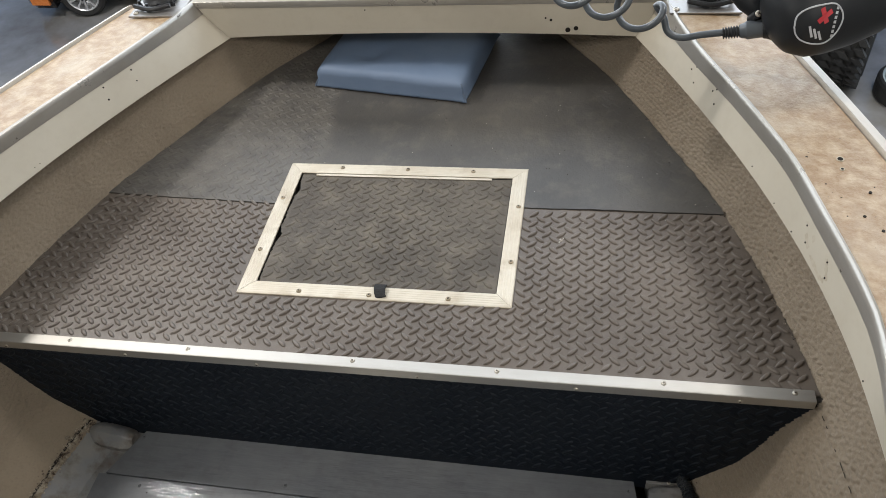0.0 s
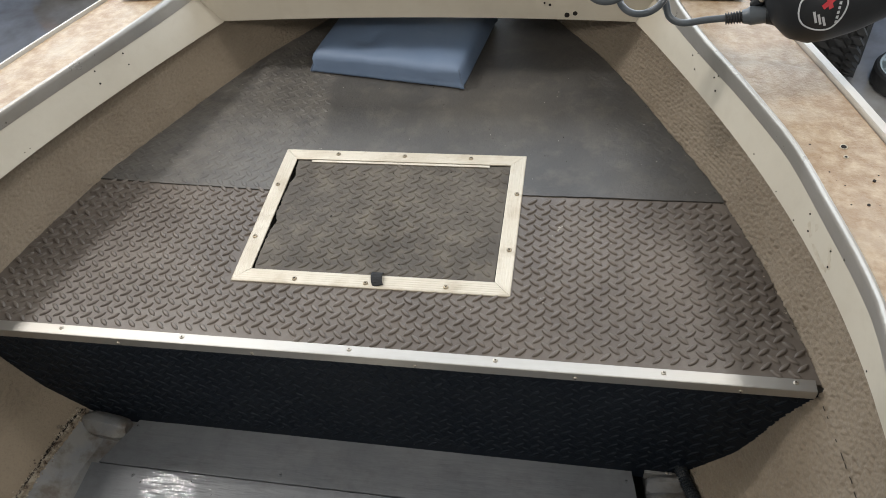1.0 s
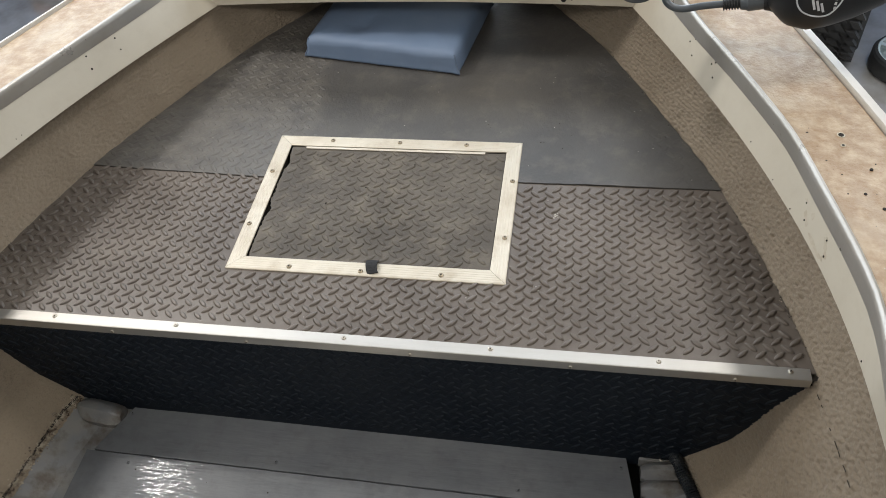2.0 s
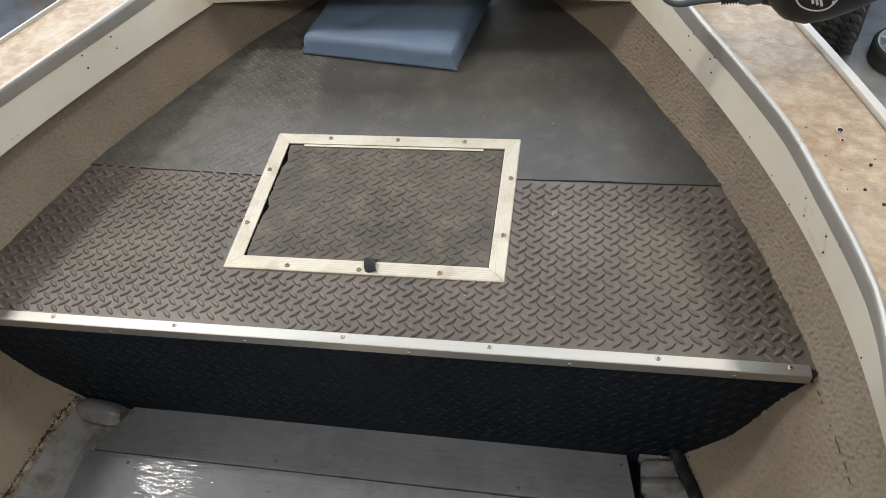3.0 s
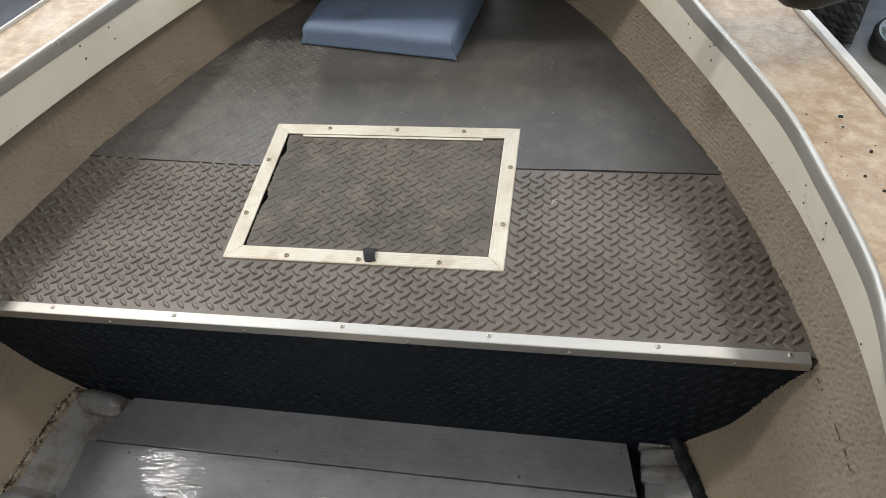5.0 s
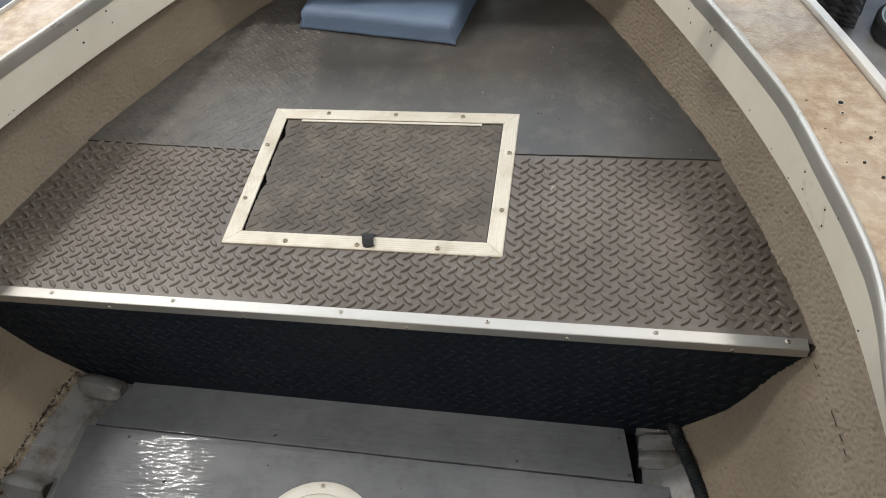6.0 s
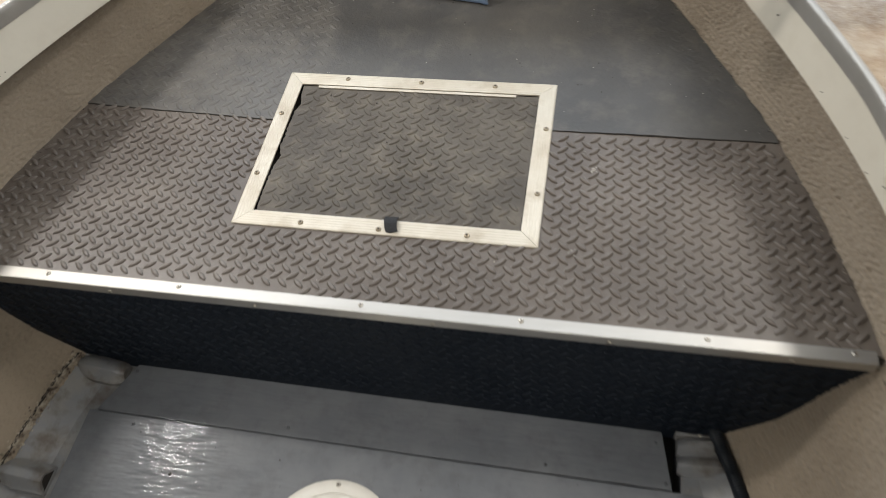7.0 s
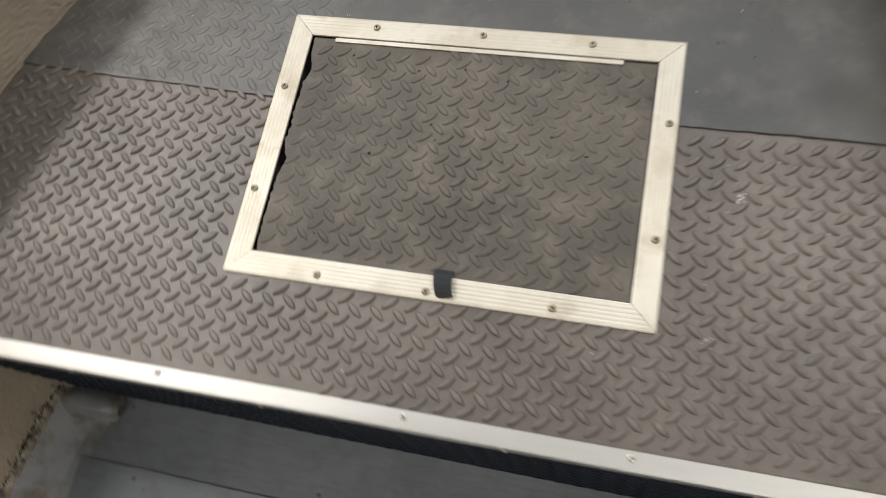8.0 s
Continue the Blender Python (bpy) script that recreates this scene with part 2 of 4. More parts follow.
def smooth_path(pts, steps=8):
    """A Catmull-Rom line through the points."""
    p = [Vector(q) for q in pts]
    p = [2 * p[0] - p[1]] + p + [2 * p[-1] - p[-2]]
    out = []
    for i in range(1, len(p) - 2):
        for k in range(steps):
            s = k / steps
            out.append(0.5 * ((2 * p[i]) + (p[i + 1] - p[i - 1]) * s + (2 * p[i - 1] - 5 * p[i] + 4 * p[i + 1] - p[i + 2]) * s * s
                              + (3 * p[i] - p[i - 1] - 3 * p[i + 1] + p[i + 2]) * s ** 3))
    out.append(p[-2])
    return out


def disc(bm, c, r, h, n=16, m=None):
    ring = [(c[0] + r * math.cos(k * math.tau / n), c[1] + r * math.sin(k * math.tau / n)) for k in range(n)]
    loft(bm, [[(x, y, c[2]) for x, y in ring], [(x, y, c[2] + h) for x, y in ring]])
    if m:
        bmesh.ops.transform(bm, matrix=m, verts=bm.verts[:])
    return bm


# ---- the boat's plan: half widths from the centre line CX, and heights, by the distance y towards the bow ----
CX = 0.26
DECK, FLOOR = 1.0, 0.704


def half_width(c):
    a = list(reversed(c))

    def f(y):
        q = max(y, -0.3)
        v = sum(k * q ** i for i, k in enumerate(a))
        if y < -0.3:
            s = sum(i * k * q ** (i - 1) for i, k in enumerate(a) if i)
            v -= s * 0.35 * (1 - math.exp((y + 0.3) / 0.35))
        return v
    return f


deck_curve = half_width((0.004, -0.225, -0.242, 0.741))


def W_DECK(y):
    q = min(1.0, max(0.0, (y - 0.28) / 0.22))
    e = min(1.0, max(0.0, (y - 0.72) / 0.2))
    return deck_curve(y) - 0.010 * q * q * (3 - 2 * q) - 0.014 * e * e * (3 - 2 * e)


W_BAND = half_width((0.116, -0.274, -0.206, 0.725))
W_GREY = half_width((0.327, -0.403, -0.188, 0.740))
W_RIM = half_width((0.433, -0.428, -0.193, 0.738))
W_OUT = half_width((-0.074, -0.213, 0.887))


def lean(s, y):
    """Shifts the rim of one side towards the middle amidships to fit the camera's view."""
    return float(np.interp(y, (-0.3, -0.2, -0.13, -0.05, 0.02, 0.08, 0.15, 0.33, 0.46), (0, -0.002, -0.007, -0.0105, -0.0095, -0.005, 0, 0, -0.004))) if s > 0 else 0.0



SLOPE = -0.06
AFT, BOW = -1.9, 0.70


def ramp_list(xs, ys, x):
    return float(np.interp(x, xs, ys))


def hull_w(y, z):
    """Inner half width of the carpeted hull side at a height."""
    aft = 0.014 * min(1.0, max(0.0, (-0.16 - y) / 0.12)) * min(1.0, max(0.0, (0.9 - z) / 0.1))
    return W_DECK(y) + aft + ramp_list((0.60, 0.70, 0.745, 0.78, 0.81, 0.86, 0.91, 0.956, 1.0, 1.1, 1.25), (-0.28, -0.20, -0.166, -0.132, -0.104, -0.077, -0.056, -0.029, 0.0, 0.045, 0.085), z)


def side_strip(s, ys, section):
    """A bar along one side of the boat; section(y) gives (half width, height) round it."""
    bm = bmesh.new()
    return loft(bm, [[(CX + s * w, y, z) for w, z in section(y)] for y in ys])


YS = [AFT + (BOW - AFT) * i / 64 for i in range(65)]

# ---- the room ----
def wall(name, x0, y0, x1, y1, z0=0.0, z1=CEIL):
    ob = part(name, box(bmesh.new(), x0, y0, z0, x1, y1, z1), M_WALL, None)
    return tagged(ob, "plain pale painted garage wall", "wall", kind="structure")


bm = bmesh.new()
bmesh.ops.create_grid(bm, x_segments=24, y_segments=24, size=60)
tagged(part("ground", bm, M_CONCRETE, None), "smooth sealed grey concrete garage floor", "floor", kind="structure")
wall("wall_west", -6.4, -5.4, -6.2, DOOR_Y + 0.2)
wall("wall_east", 5.2, -5.4, 5.4, DOOR_Y + 0.2)
wall("wall_south", -6.2, -5.4, 5.2, -5.2)
wall("wall_north_1", -6.2, DOOR_Y, -5.0, DOOR_Y + 0.2)
wall("wall_north_2", 4.2, DOOR_Y, 5.2, DOOR_Y + 0.2)
wall("wall_north_3", -5.0, DOOR_Y, 4.2, DOOR_Y + 0.2, 3.1, CEIL)
tagged(part("ceiling", box(bmesh.new(), -6.4, -5.4, CEIL, 5.4, DOOR_Y + 0.2, CEIL + 0.15), M_CEIL, None), "flat white garage ceiling", "ceiling", kind="structure")

# ---- the boat ----
boat = thing("fishing_boat", (CX, -0.4, 0.4), "cream and grey aluminium fishing boat with stripped gunwales", "boat")
for s in (-1, 1):
    out = 0.007 if s < 0 else 0.0
    rw = 0.0 if s < 0 else -0.004
    up_z, up_f = (0.007, 0.24) if s < 0 else (0.0, 0.0)
    low_w = lambda y, up_f=up_f, s=s: W_GREY(y) * (1 - up_f) + W_RIM(y) * up_f + lean(s, y)
    rim_w = lambda y, s=s: W_RIM(y) + lean(s, y)
    edge_out = 0.007 if s < 0 else -0.0085
    # carpeted side, 8 mm thick, with a slightly wavy skin
    zs = [0.60, 0.66, 0.70, 0.745, 0.762, 0.78, 0.795, 0.81, 0.835, 0.86, 0.91, 0.956, 1.0, 1.05, 1.1, 1.16, 1.22]
    ys = [AFT + (1.28 - AFT) * i / 90 for i in range(91)]

    def skin(y, z, out):
        w = max(hull_w(y, z), 0.03 + 0.2 * (z - 0.6))
        return CX + s * (w + out + 0.0018 * noise.noise((y * 9, z * 9, s * 5.0)))
    bm = bmesh.new()
    rings = []
    for y in ys:
        zy = [0.60 + (z - 0.60) * (0.582 + SLOPE * max(0.0, y)) / 0.62 for z in zs]
        rings.append([(skin(y, z, 0.008), y, z) for z in zy] + [(skin(y, z, 0.014), y, z) for z in reversed(zy)])
    loft(bm, rings)
    part("side_lining", bm, M_PLY, boat, "", True)
    # tufted pile
    fine_y = list(np.linspace(-0.62, 0.98, 840))
    fine_z = list(np.linspace(0.735, 1.18, 230))
    vs, n = [], len(fine_z)
    for y in fine_y:
        for zf in fine_z:
            z = 0.735 + (zf - 0.735) * (0.442 + SLOPE * max(0.0, y)) / 0.445
            row = z / 0.0074 + 0.55 * noise.noise((y * 26, z * 26, s * 4.0)) + 6.0 * y
            loop = y / 0.0105 + 0.5 * math.floor(row) + 0.8 * noise.noise((y * 40, math.floor(row) * 0.7, 2.0))
            tuft = (0.0006 if s < 0 else 0.0027) * math.sin(row * math.tau) * (0.65 + 0.35 * math.sin(loop * math.tau)) + (0.0022 if s < 0 else 0.0046) * noise.noise((y * 125, z * 185, s * 3.0)) + 0.0045 * max(0.0, noise.noise((y * 30, z * 36, 7.0 + s))) * noise.noise((y * 200, z * 240, 3.0)) + 0.0010 * noise.noise((y * 16, z * 16, s * 9.0))
            vs.append((skin(y, z, 0.0) - s * tuft, y, z))
    fs = [(a * n + k, a * n + k + 1, (a + 1) * n + k + 1, (a + 1) * n + k) for a in range(len(fine_y) - 1) for k in range(n - 1)]
    if s > 0:
        fs = [f[::-1] for f in fs]
    raw("side_carpet", vs, fs, M_CARPET, boat, "grey-brown tufted carpet on the inner hull side", [True] * len(fs))
    # outer hull plating
    bm = bmesh.new()
    yo = [AFT + (1.42 - AFT) * i / 60 for i in range(61)]

    def outer(y):
        w = W_OUT(min(y, 1.2)) * (1 if y < 1.2 else math.sqrt(max(0.02, 1 - ((y - 1.2) / 0.23) ** 2)))
        zt = 1.235 + SLOPE * y
        return [(CX + s * (w + 0.004), y, zt), (CX + s * w * 0.97, y, 1.0), (CX + s * w * 0.86, y, 0.72), (CX + s * w * 0.72, y, 0.58), (CX, y, 0.47 + 0.1 * max(0, y)),
                (CX, y, 0.48 + 0.1 * max(0, y)), (CX + s * w * 0.71, y, 0.59), (CX + s * w * 0.85, y, 0.73), (CX + s * w * 0.96, y, 1.0), (CX + s * (w - 0.004), y, zt)]
    loft(bm, [outer(y) for y in yo])
    part("hull_plating", bm, M_CREAM, boat, "", True)
    # cream inner panel, hanging in front of the carpeted side
    part("inner_panel", side_strip(s, YS, lambda y: [(W_BAND(y), 1.17 + SLOPE * y), (W_BAND(y) + 0.003, 1.168 + SLOPE * y), (W_BAND(y) + 0.02, 1.168 + SLOPE * y),
                                                     (low_w(y) + out + 0.02, 1.2305 + up_z + SLOPE * y), (low_w(y) + out + 0.004, 1.2305 + up_z + SLOPE * y)]), M_CREAM, boat, "aged cream painted side panel with old screw holes", True)
    # aluminium rim with a rolled edge
    part("gunwale_rim", side_strip(s, YS + [BOW + 0.0135], lambda y: [(low_w(y) + out + 0.001, 1.229 + up_z + SLOPE * y), (rim_w(y) + out - 0.0005, 1.258 + SLOPE * y), (rim_w(y) + out + 0.0005, 1.264 + SLOPE * y), (rim_w(y) + out + 0.004, 1.268 + SLOPE * y),
                                                     (rim_w(y) + out + rw + 0.009, 1.2685 + SLOPE * y), (rim_w(y) + out + rw + 0.013, 1.266 + SLOPE * y), (rim_w(y) + out + rw + 0.014, 1.258 + SLOPE * y), (low_w(y) + out + 0.016, 1.229 + up_z + SLOPE * y)]), M_RIM, boat, "dull aluminium gunwale rim", True)
    # stained top
    part("gunwale_top", side_strip(s, YS + [BOW + 0.0140], lambda y: [(rim_w(y) + out + rw + 0.0145, 1.262 + SLOPE * y), (W_OUT(y) + edge_out, 1.257 + SLOPE * y), (W_OUT(y) + edge_out, 1.23 + SLOPE * y), (rim_w(y) + out + rw + 0.0145, 1.23 + SLOPE * y)]), M_TOP, boat, "bare gunwale top with mottled tan glue residue")
    # rub rail, with a raised rounded section
    part("rub_rail", side_strip(s, YS, lambda y: [(W_OUT(y) + edge_out + 0.0050, 1.225 + SLOPE * y), (W_OUT(y) + edge_out + 0.0050, 1.260 + SLOPE * y), (W_OUT(y) + edge_out + 0.007, 1.2630 + SLOPE * y), (W_OUT(y) + edge_out + 0.031, 1.2535 + SLOPE * y),
                                                  (W_OUT(y) + edge_out + 0.036, 1.247 + SLOPE * y), (W_OUT(y) + edge_out + 0.037, 1.22 + SLOPE * y), (W_OUT(y) + edge_out + 0.006, 1.22 + SLOPE * y)]), M_RAIL, boat, "white rub rail along the outer edge", True)

# transom
bm = bmesh.new()
w0, w1 = W_OUT(AFT), hull_w(AFT, 0.7)
ring = [(CX - w0 - 0.03, 1.22 - SLOPE * 1.9), (CX - w0 * 0.95, 1.0), (CX - w0 * 0.72, 0.58), (CX, 0.47), (CX + w0 * 0.72, 0.58), (CX + w0 * 0.95, 1.0), (CX + w0 + 0.03, 1.22 - SLOPE * 1.9)]
loft(bm, [[(x, y, z) for x, z in ring] for y in (AFT - 0.03, AFT - 0.002)])
part("transom", bm, M_CREAM, boat)

# bow panel and foredeck
wb = W_BAND(BOW)
wt = W_GREY(BOW) + 0.016
bm = bmesh.new()
z0, z1 = 1.17 + SLOPE * BOW, 1.222
low = [(f, z0 + 0.012 * (1 - (2 * f - 1) ** 2)) for f in [k / 20 for k in range(21)]]
ring = [(CX - wb - 0.026 + f * (2 * wb + 0.040), z) for f, z in low] + [(CX + wt, z1), (CX - wt - 0.012, z1 - 0.003)]
loft(bm, [[(x, BOW, z) for x, z in ring], [(x, BOW + 0.012, z) for x, z in ring]])
part("bow_panel", bm, M_CREAM, boat, "cream painted panel under the bow deck")
bm = bmesh.new()
sec = [(-0.002, 1.212), (-0.004, 1.222), (-0.002, 1.228), (0.004, 1.231), (0.012, 1.231), (0.014, 1.212)]
loft(bm, [[(CX - wt - 0.014, BOW + a, c - 0.003) for a, c in sec], [(CX + wt + 0.006, BOW + a, c) for a, c in sec]])
part("bow_rim", bm, M_RIM, boat, "", True)
bm = bmesh.new()
edge = [(W_OUT(y) - 0.003, y) for y in [BOW + 0.0145 + i * 0.06 for i in range(9)]] + [(0.50 * math.cos(a), 1.2 + 0.2 * math.sin(a)) for a in [radians(k) for k in range(10, 91, 10)]]
pts = [(CX + w, y) for w, y in edge] + [(CX - w, y) for w, y in reversed(edge)]
loft(bm, [[(x, y, 1.20 + SLOPE * (y - BOW) - 0.0) for x, y in pts], [(x, y, 1.224 + SLOPE * (y - BOW)) for x, y in pts]])
part("foredeck", bm, M_TOP, boat, "stained bare bow deck plate")

# bolt and screw holes: thin near-black discs that paint the shade inside
hole_me = bpy.data.meshes.new("screw_hole")
bm = bmesh.new()
disc(bm, (0, 0, -0.001), 1.0, 0.0022, 12)
bm.to_mesh(hole_me)
bm.free()
hole_me.materials.append(M_HOLE_SHADE)


def hole(p, normal, r):
    ob = link("screw_hole", hole_me, None, boat)
    q = Vector(normal).to_track_quat("Z", "Y").to_matrix().to_4x4()
    ob.matrix_basis = Matrix.Translation(p) @ q @ Matrix.Diagonal((r, r, 1, 1))


def band_point(s, y, f):
    """A point on the inner panel; f from 0 at its foot to 1 under the rim."""
    q = f * (0.99 if s > 0 else 0.88)
    w = W_BAND(y) * (1 - q) + (W_GREY(y) + lean(s, y) + 0.004 + (0.007 if s < 0 else 0)) * q
    return (CX + s * w, y, 1.17 + 0.06 * f + SLOPE * y)


for s, y, f, r in ((-1, 0.453, 0.95, 0.0030), (-1, 0.377, 0.97, 0.0032), (-1, 0.446, 0.55, 0.0028), (-1, 0.368, 0.55, 0.0038), (-1, 0.152, 0.17, 0.0016), (-1, 0.165, 0.17, 0.0016),
                   (1, 0.484, 0.75, 0.0026), (1, 0.472, 0.95, 0.0022), (1, 0.460, 0.47, 0.0026), (1, 0.400, 0.79, 0.0026), (1, 0.392, 0.93, 0.0024), (1, 0.380, 0.51, 0.0030),
                   (1, 0.028, 0.69, 0.0026), (1, 0.012, 0.33, 0.0026), (1, -0.052, 0.69, 0.0026), (1, -0.064, 0.33, 0.0030), (1, 0.212, 0.20, 0.0018), (1, 0.12, 0.1, 0.0018), (1, 0.052, 0.08, 0.002), (1, -0.24, 0.12, 0.0025)):
    hole(band_point(s, y, f), (-s, -0.15, 0.1), r * 0.58)
for x, z, r in ((0.546, 1.176, 0.0022), (0.558, 1.171, 0.003), (0.596, 1.146, 0.0058), (0.614, 1.150, 0.0052), (0.601, 1.204, 0.0015), (0.13, 1.2, 0.0015)):
    hole((x, BOW, z), (0, -1, 0), r)
for x, y, r in ((1.041, 0.136, 0.0040), (1.039, 0.110, 0.0021), (1.047, -0.002, 0.0024), (1.065, -0.032, 0.0024), (1.067, 0.054, 0.0024), (1.008, 0.071, 0.0014), (1.008, -0.05, 0.0026), (0.994, 0.095, 0.002), (0.992, 0.139, 0.002), (0.93, 0.33, 0.0018)):
    hole((x, y, 1.2602 + SLOPE * y), (0, 0, 1), r)
# pale rings of sealant round the two largest holes
for x, y, r in ((1.041, 0.136, 0.0052), (1.039, 0.110, 0.0030)):
    c_ = Vector((x, y, 1.2606 + SLOPE * y))
    part("sealant_ring", tube(bmesh.new(), [c_ + Vector((math.cos(k * math.tau / 20) * r, math.sin(k * math.tau / 20) * r, 0)) for k in range(21)], 0.0009, 6), M_STAIN, boat, "", True)
# two old bracket marks on the right-hand panel
for pts in (((0.034, 0.75), (0.016, 0.45), (-0.010, 0.25), (-0.050, 0.16), (-0.064, 0.22)), ((0.004, 0.72), (-0.012, 0.42)), ((-0.046, 0.72), (-0.058, 0.50), (-0.068, 0.30))):
    bm = bmesh.new()
    line = smooth_path([Vector((y, f, 0)) for y, f in pts], 5)
    rings = []
    for i, p in enumerate(line):
        w = 0.0034 + 0.0012 * math.sin(i * 1.7)
        d = line[min(i + 1, len(line) - 1)] - line[max(i - 1, 0)]
        d = Vector((d.x, d.y * 0.06)).normalized()
        a, c = (Vector(band_point(1, p.x - d.y * w * k, p.y + d.x * w * k / 0.06)) for k in (-1, 1))
        rings.append([a + Vector((-0.0003, 0, 0)), c + Vector((-0.0003, 0, 0)), c + Vector((0.001, 0, 0)), a + Vector((0.001, 0, 0))])
    loft(bm, rings)
    part("stain_mark", bm, M_STAIN, boat)

# broken dark line across the carpet aft of the deck
random.seed(23)
for y0 in (-0.168, -0.186, -0.224, -0.246, -0.262, -0.284, -0.306):
    run_ = [y0 - k * 0.0022 for k in range(random.randint(3, 7))]
    part("carpet_mark", tube(bmesh.new(), [(CX + hull_w(y, 0.991) - 0.0025, y, 0.991 + 0.005 * noise.noise((y * 60, 4, 1))) for y in run_], 0.0007, 6), M_GRIT, boat, "broken dark line in the carpet")

# hat-shaped ribs and the floor pan at the hull's bottom
bm = bmesh.new()
yy = [AFT + (0.5 - AFT) * i / 40 for i in range(41)]
rings = []
for y in yy:
    hw, ht = hull_w(y, 0.70), hull_w(y, 0.747) + 0.004
    g = min(0.52, hw - 0.055)
    rings.append([(CX - ht, y, 0.742), (CX - hw + 0.03, y, 0.709), (CX - min(0.45, hw - 0.06), y, 0.696), (CX + g, y, 0.610), (CX + g + 0.014, y, 0.610), (CX + g + 0.017, y, 0.704),
                  (CX + hw - 0.03, y, 0.709), (CX + ht, y, 0.742), (CX + hw, y, 0.600), (CX - hw, y, 0.600)])
loft(bm, rings)
part("floor_pan", bm, M_HULL, boat, "grey painted hull bottom with dirt")


def rib(y, x_in, x_out, z_in, z_out, wide=1.0, high=1.0, hollow=False):
    bm = bmesh.new()
    prof = [(-0.030, 0.0), (-0.024, 0.003), (-0.017, 0.015), (-0.010, 0.0205), (0.004, 0.021), (0.013, 0.017), (0.021, 0.010), (0.030, 0.002), (0.034, 0.0), (0.034, -0.02), (-0.030, -0.02)]
    rings = []
    for k in range(9):
        f = k / 8
        sw = {8: 0.55, 7: 0.86, 6: 0.97}.get(k, 1.0) if hollow else {0: 0.6, 1: 0.88, 8: 0.5, 7: 0.85}.get(k, 1.0)
        rings.append([(x_in + (x_out - x_in) * f, y + a * sw * wide, 0.008 + z_in + (z_out - z_in) * f + c * sw * high) for a, c in prof])
    loft(bm, rings)
    ob = part("rib", bm, M_HULL, boat, "grey painted hat-shaped hull rib", True)
    # solid near-black cap painting the shade inside a hollow rib end
    if hollow:
        q = 0.0012 if x_in > x_out else -0.0012
        bm = bmesh.new()
        loft(bm, [[(x_in + d, y + a * wide * 0.72, z_in + 0.009 + c * high * 0.78) for a, c in prof[:9]] for d in (-q, q)])
        part("end_shade_cap", bm, M_HOLE_SHADE, ob)


rib(-0.178, -0.252, -0.338, 0.703, 0.729, 0.85, 1.15)
rib(-0.402, -0.309, -0.382, 0.708, 0.740, 0.85, 1.1, True)
rib(-0.186, 0.790, 0.864, 0.700, 0.716, 0.62, 1.1)
rib(-0.219, 0.790, 0.872, 0.698, 0.716, 0.62, 0.85)
rib(-0.43, 0.895, 0.93, 0.700, 0.715)
# small angle clip screwed down between the rib and the deck's foot
clip = part("angle_clip", box(bmesh.new(), 0.786, -0.171, 0.700, 0.842, -0.1615, 0.7245, 0.002), M_HULL, boat, "grey painted angle clip", True)
CLIP_SCREW = (0.826, -0.1665, 0.7243)
rib(-0.62, -0.33, -0.41, 0.708, 0.740, 0.85, 1.1, True)
# crumbling sealant where the carpet meets the floor
random.seed(5)
for s in (-1, 1):
    vs, fs = [], []
    for i in range(2200 if s < 0 else 60):
        y = random.uniform(-0.75, -0.16)
        z = 0.745 + random.gauss(0, 0.0040) + 0.004 * noise.noise((y * 12, 0, 5))
        c = Vector((CX + s * (hull_w(y, z) - 0.003), y, z))
        r = random.uniform(0.0006, 0.0024) * (1.7 if random.random() < 0.12 else 1)
        k0 = len(vs)
        for d in ((1, 0, 0), (-1, 0, 0), (0, 1, 0), (0, -1, 0), (0, 0, 1), (0, 0, -1)):
            vs.append(c + Vector(d) * r * random.uniform(0.5, 1.4))
        fs += [tuple(k0 + q for q in f) for f in ((0, 2, 4), (2, 1, 4), (1, 3, 4), (3, 0, 4), (2, 0, 5), (1, 2, 5), (3, 1, 5), (0, 3, 5))]
    raw("sealant", vs, fs, M_DEBRIS, boat, "crumbling dirty sealant", kind="stuff")
# solid dark strip that paints the shade of a joint under the sealant
bm = bmesh.new()
rings = []
for k in range(60):
    y = -0.75 + 0.59 * k / 59
    z = 0.7475 + 0.004 * noise.noise((y * 12, 0, 5))
    h = max(0.0002, 0.0012 + 0.0030 * noise.noise((y * 23, 2, 5)))
    x = CX - hull_w(y, z) + 0.0038
    rings.append([(x, y, z - h), (x, y, z + h), (x - 0.006, y, z + h), (x - 0.006, y, z - h)])
loft(bm, rings)
part("joint_shade_strip", bm, M_HOLE_SHADE, boat, "dark strip painting the shaded gap along the carpet's foot")

# ---- bow deck with its mats ----
SEAM = 0.268
HX, HY = 0.53, 0.382
TRIM_Y0, TRIM_Y1 = -0.158, -0.131


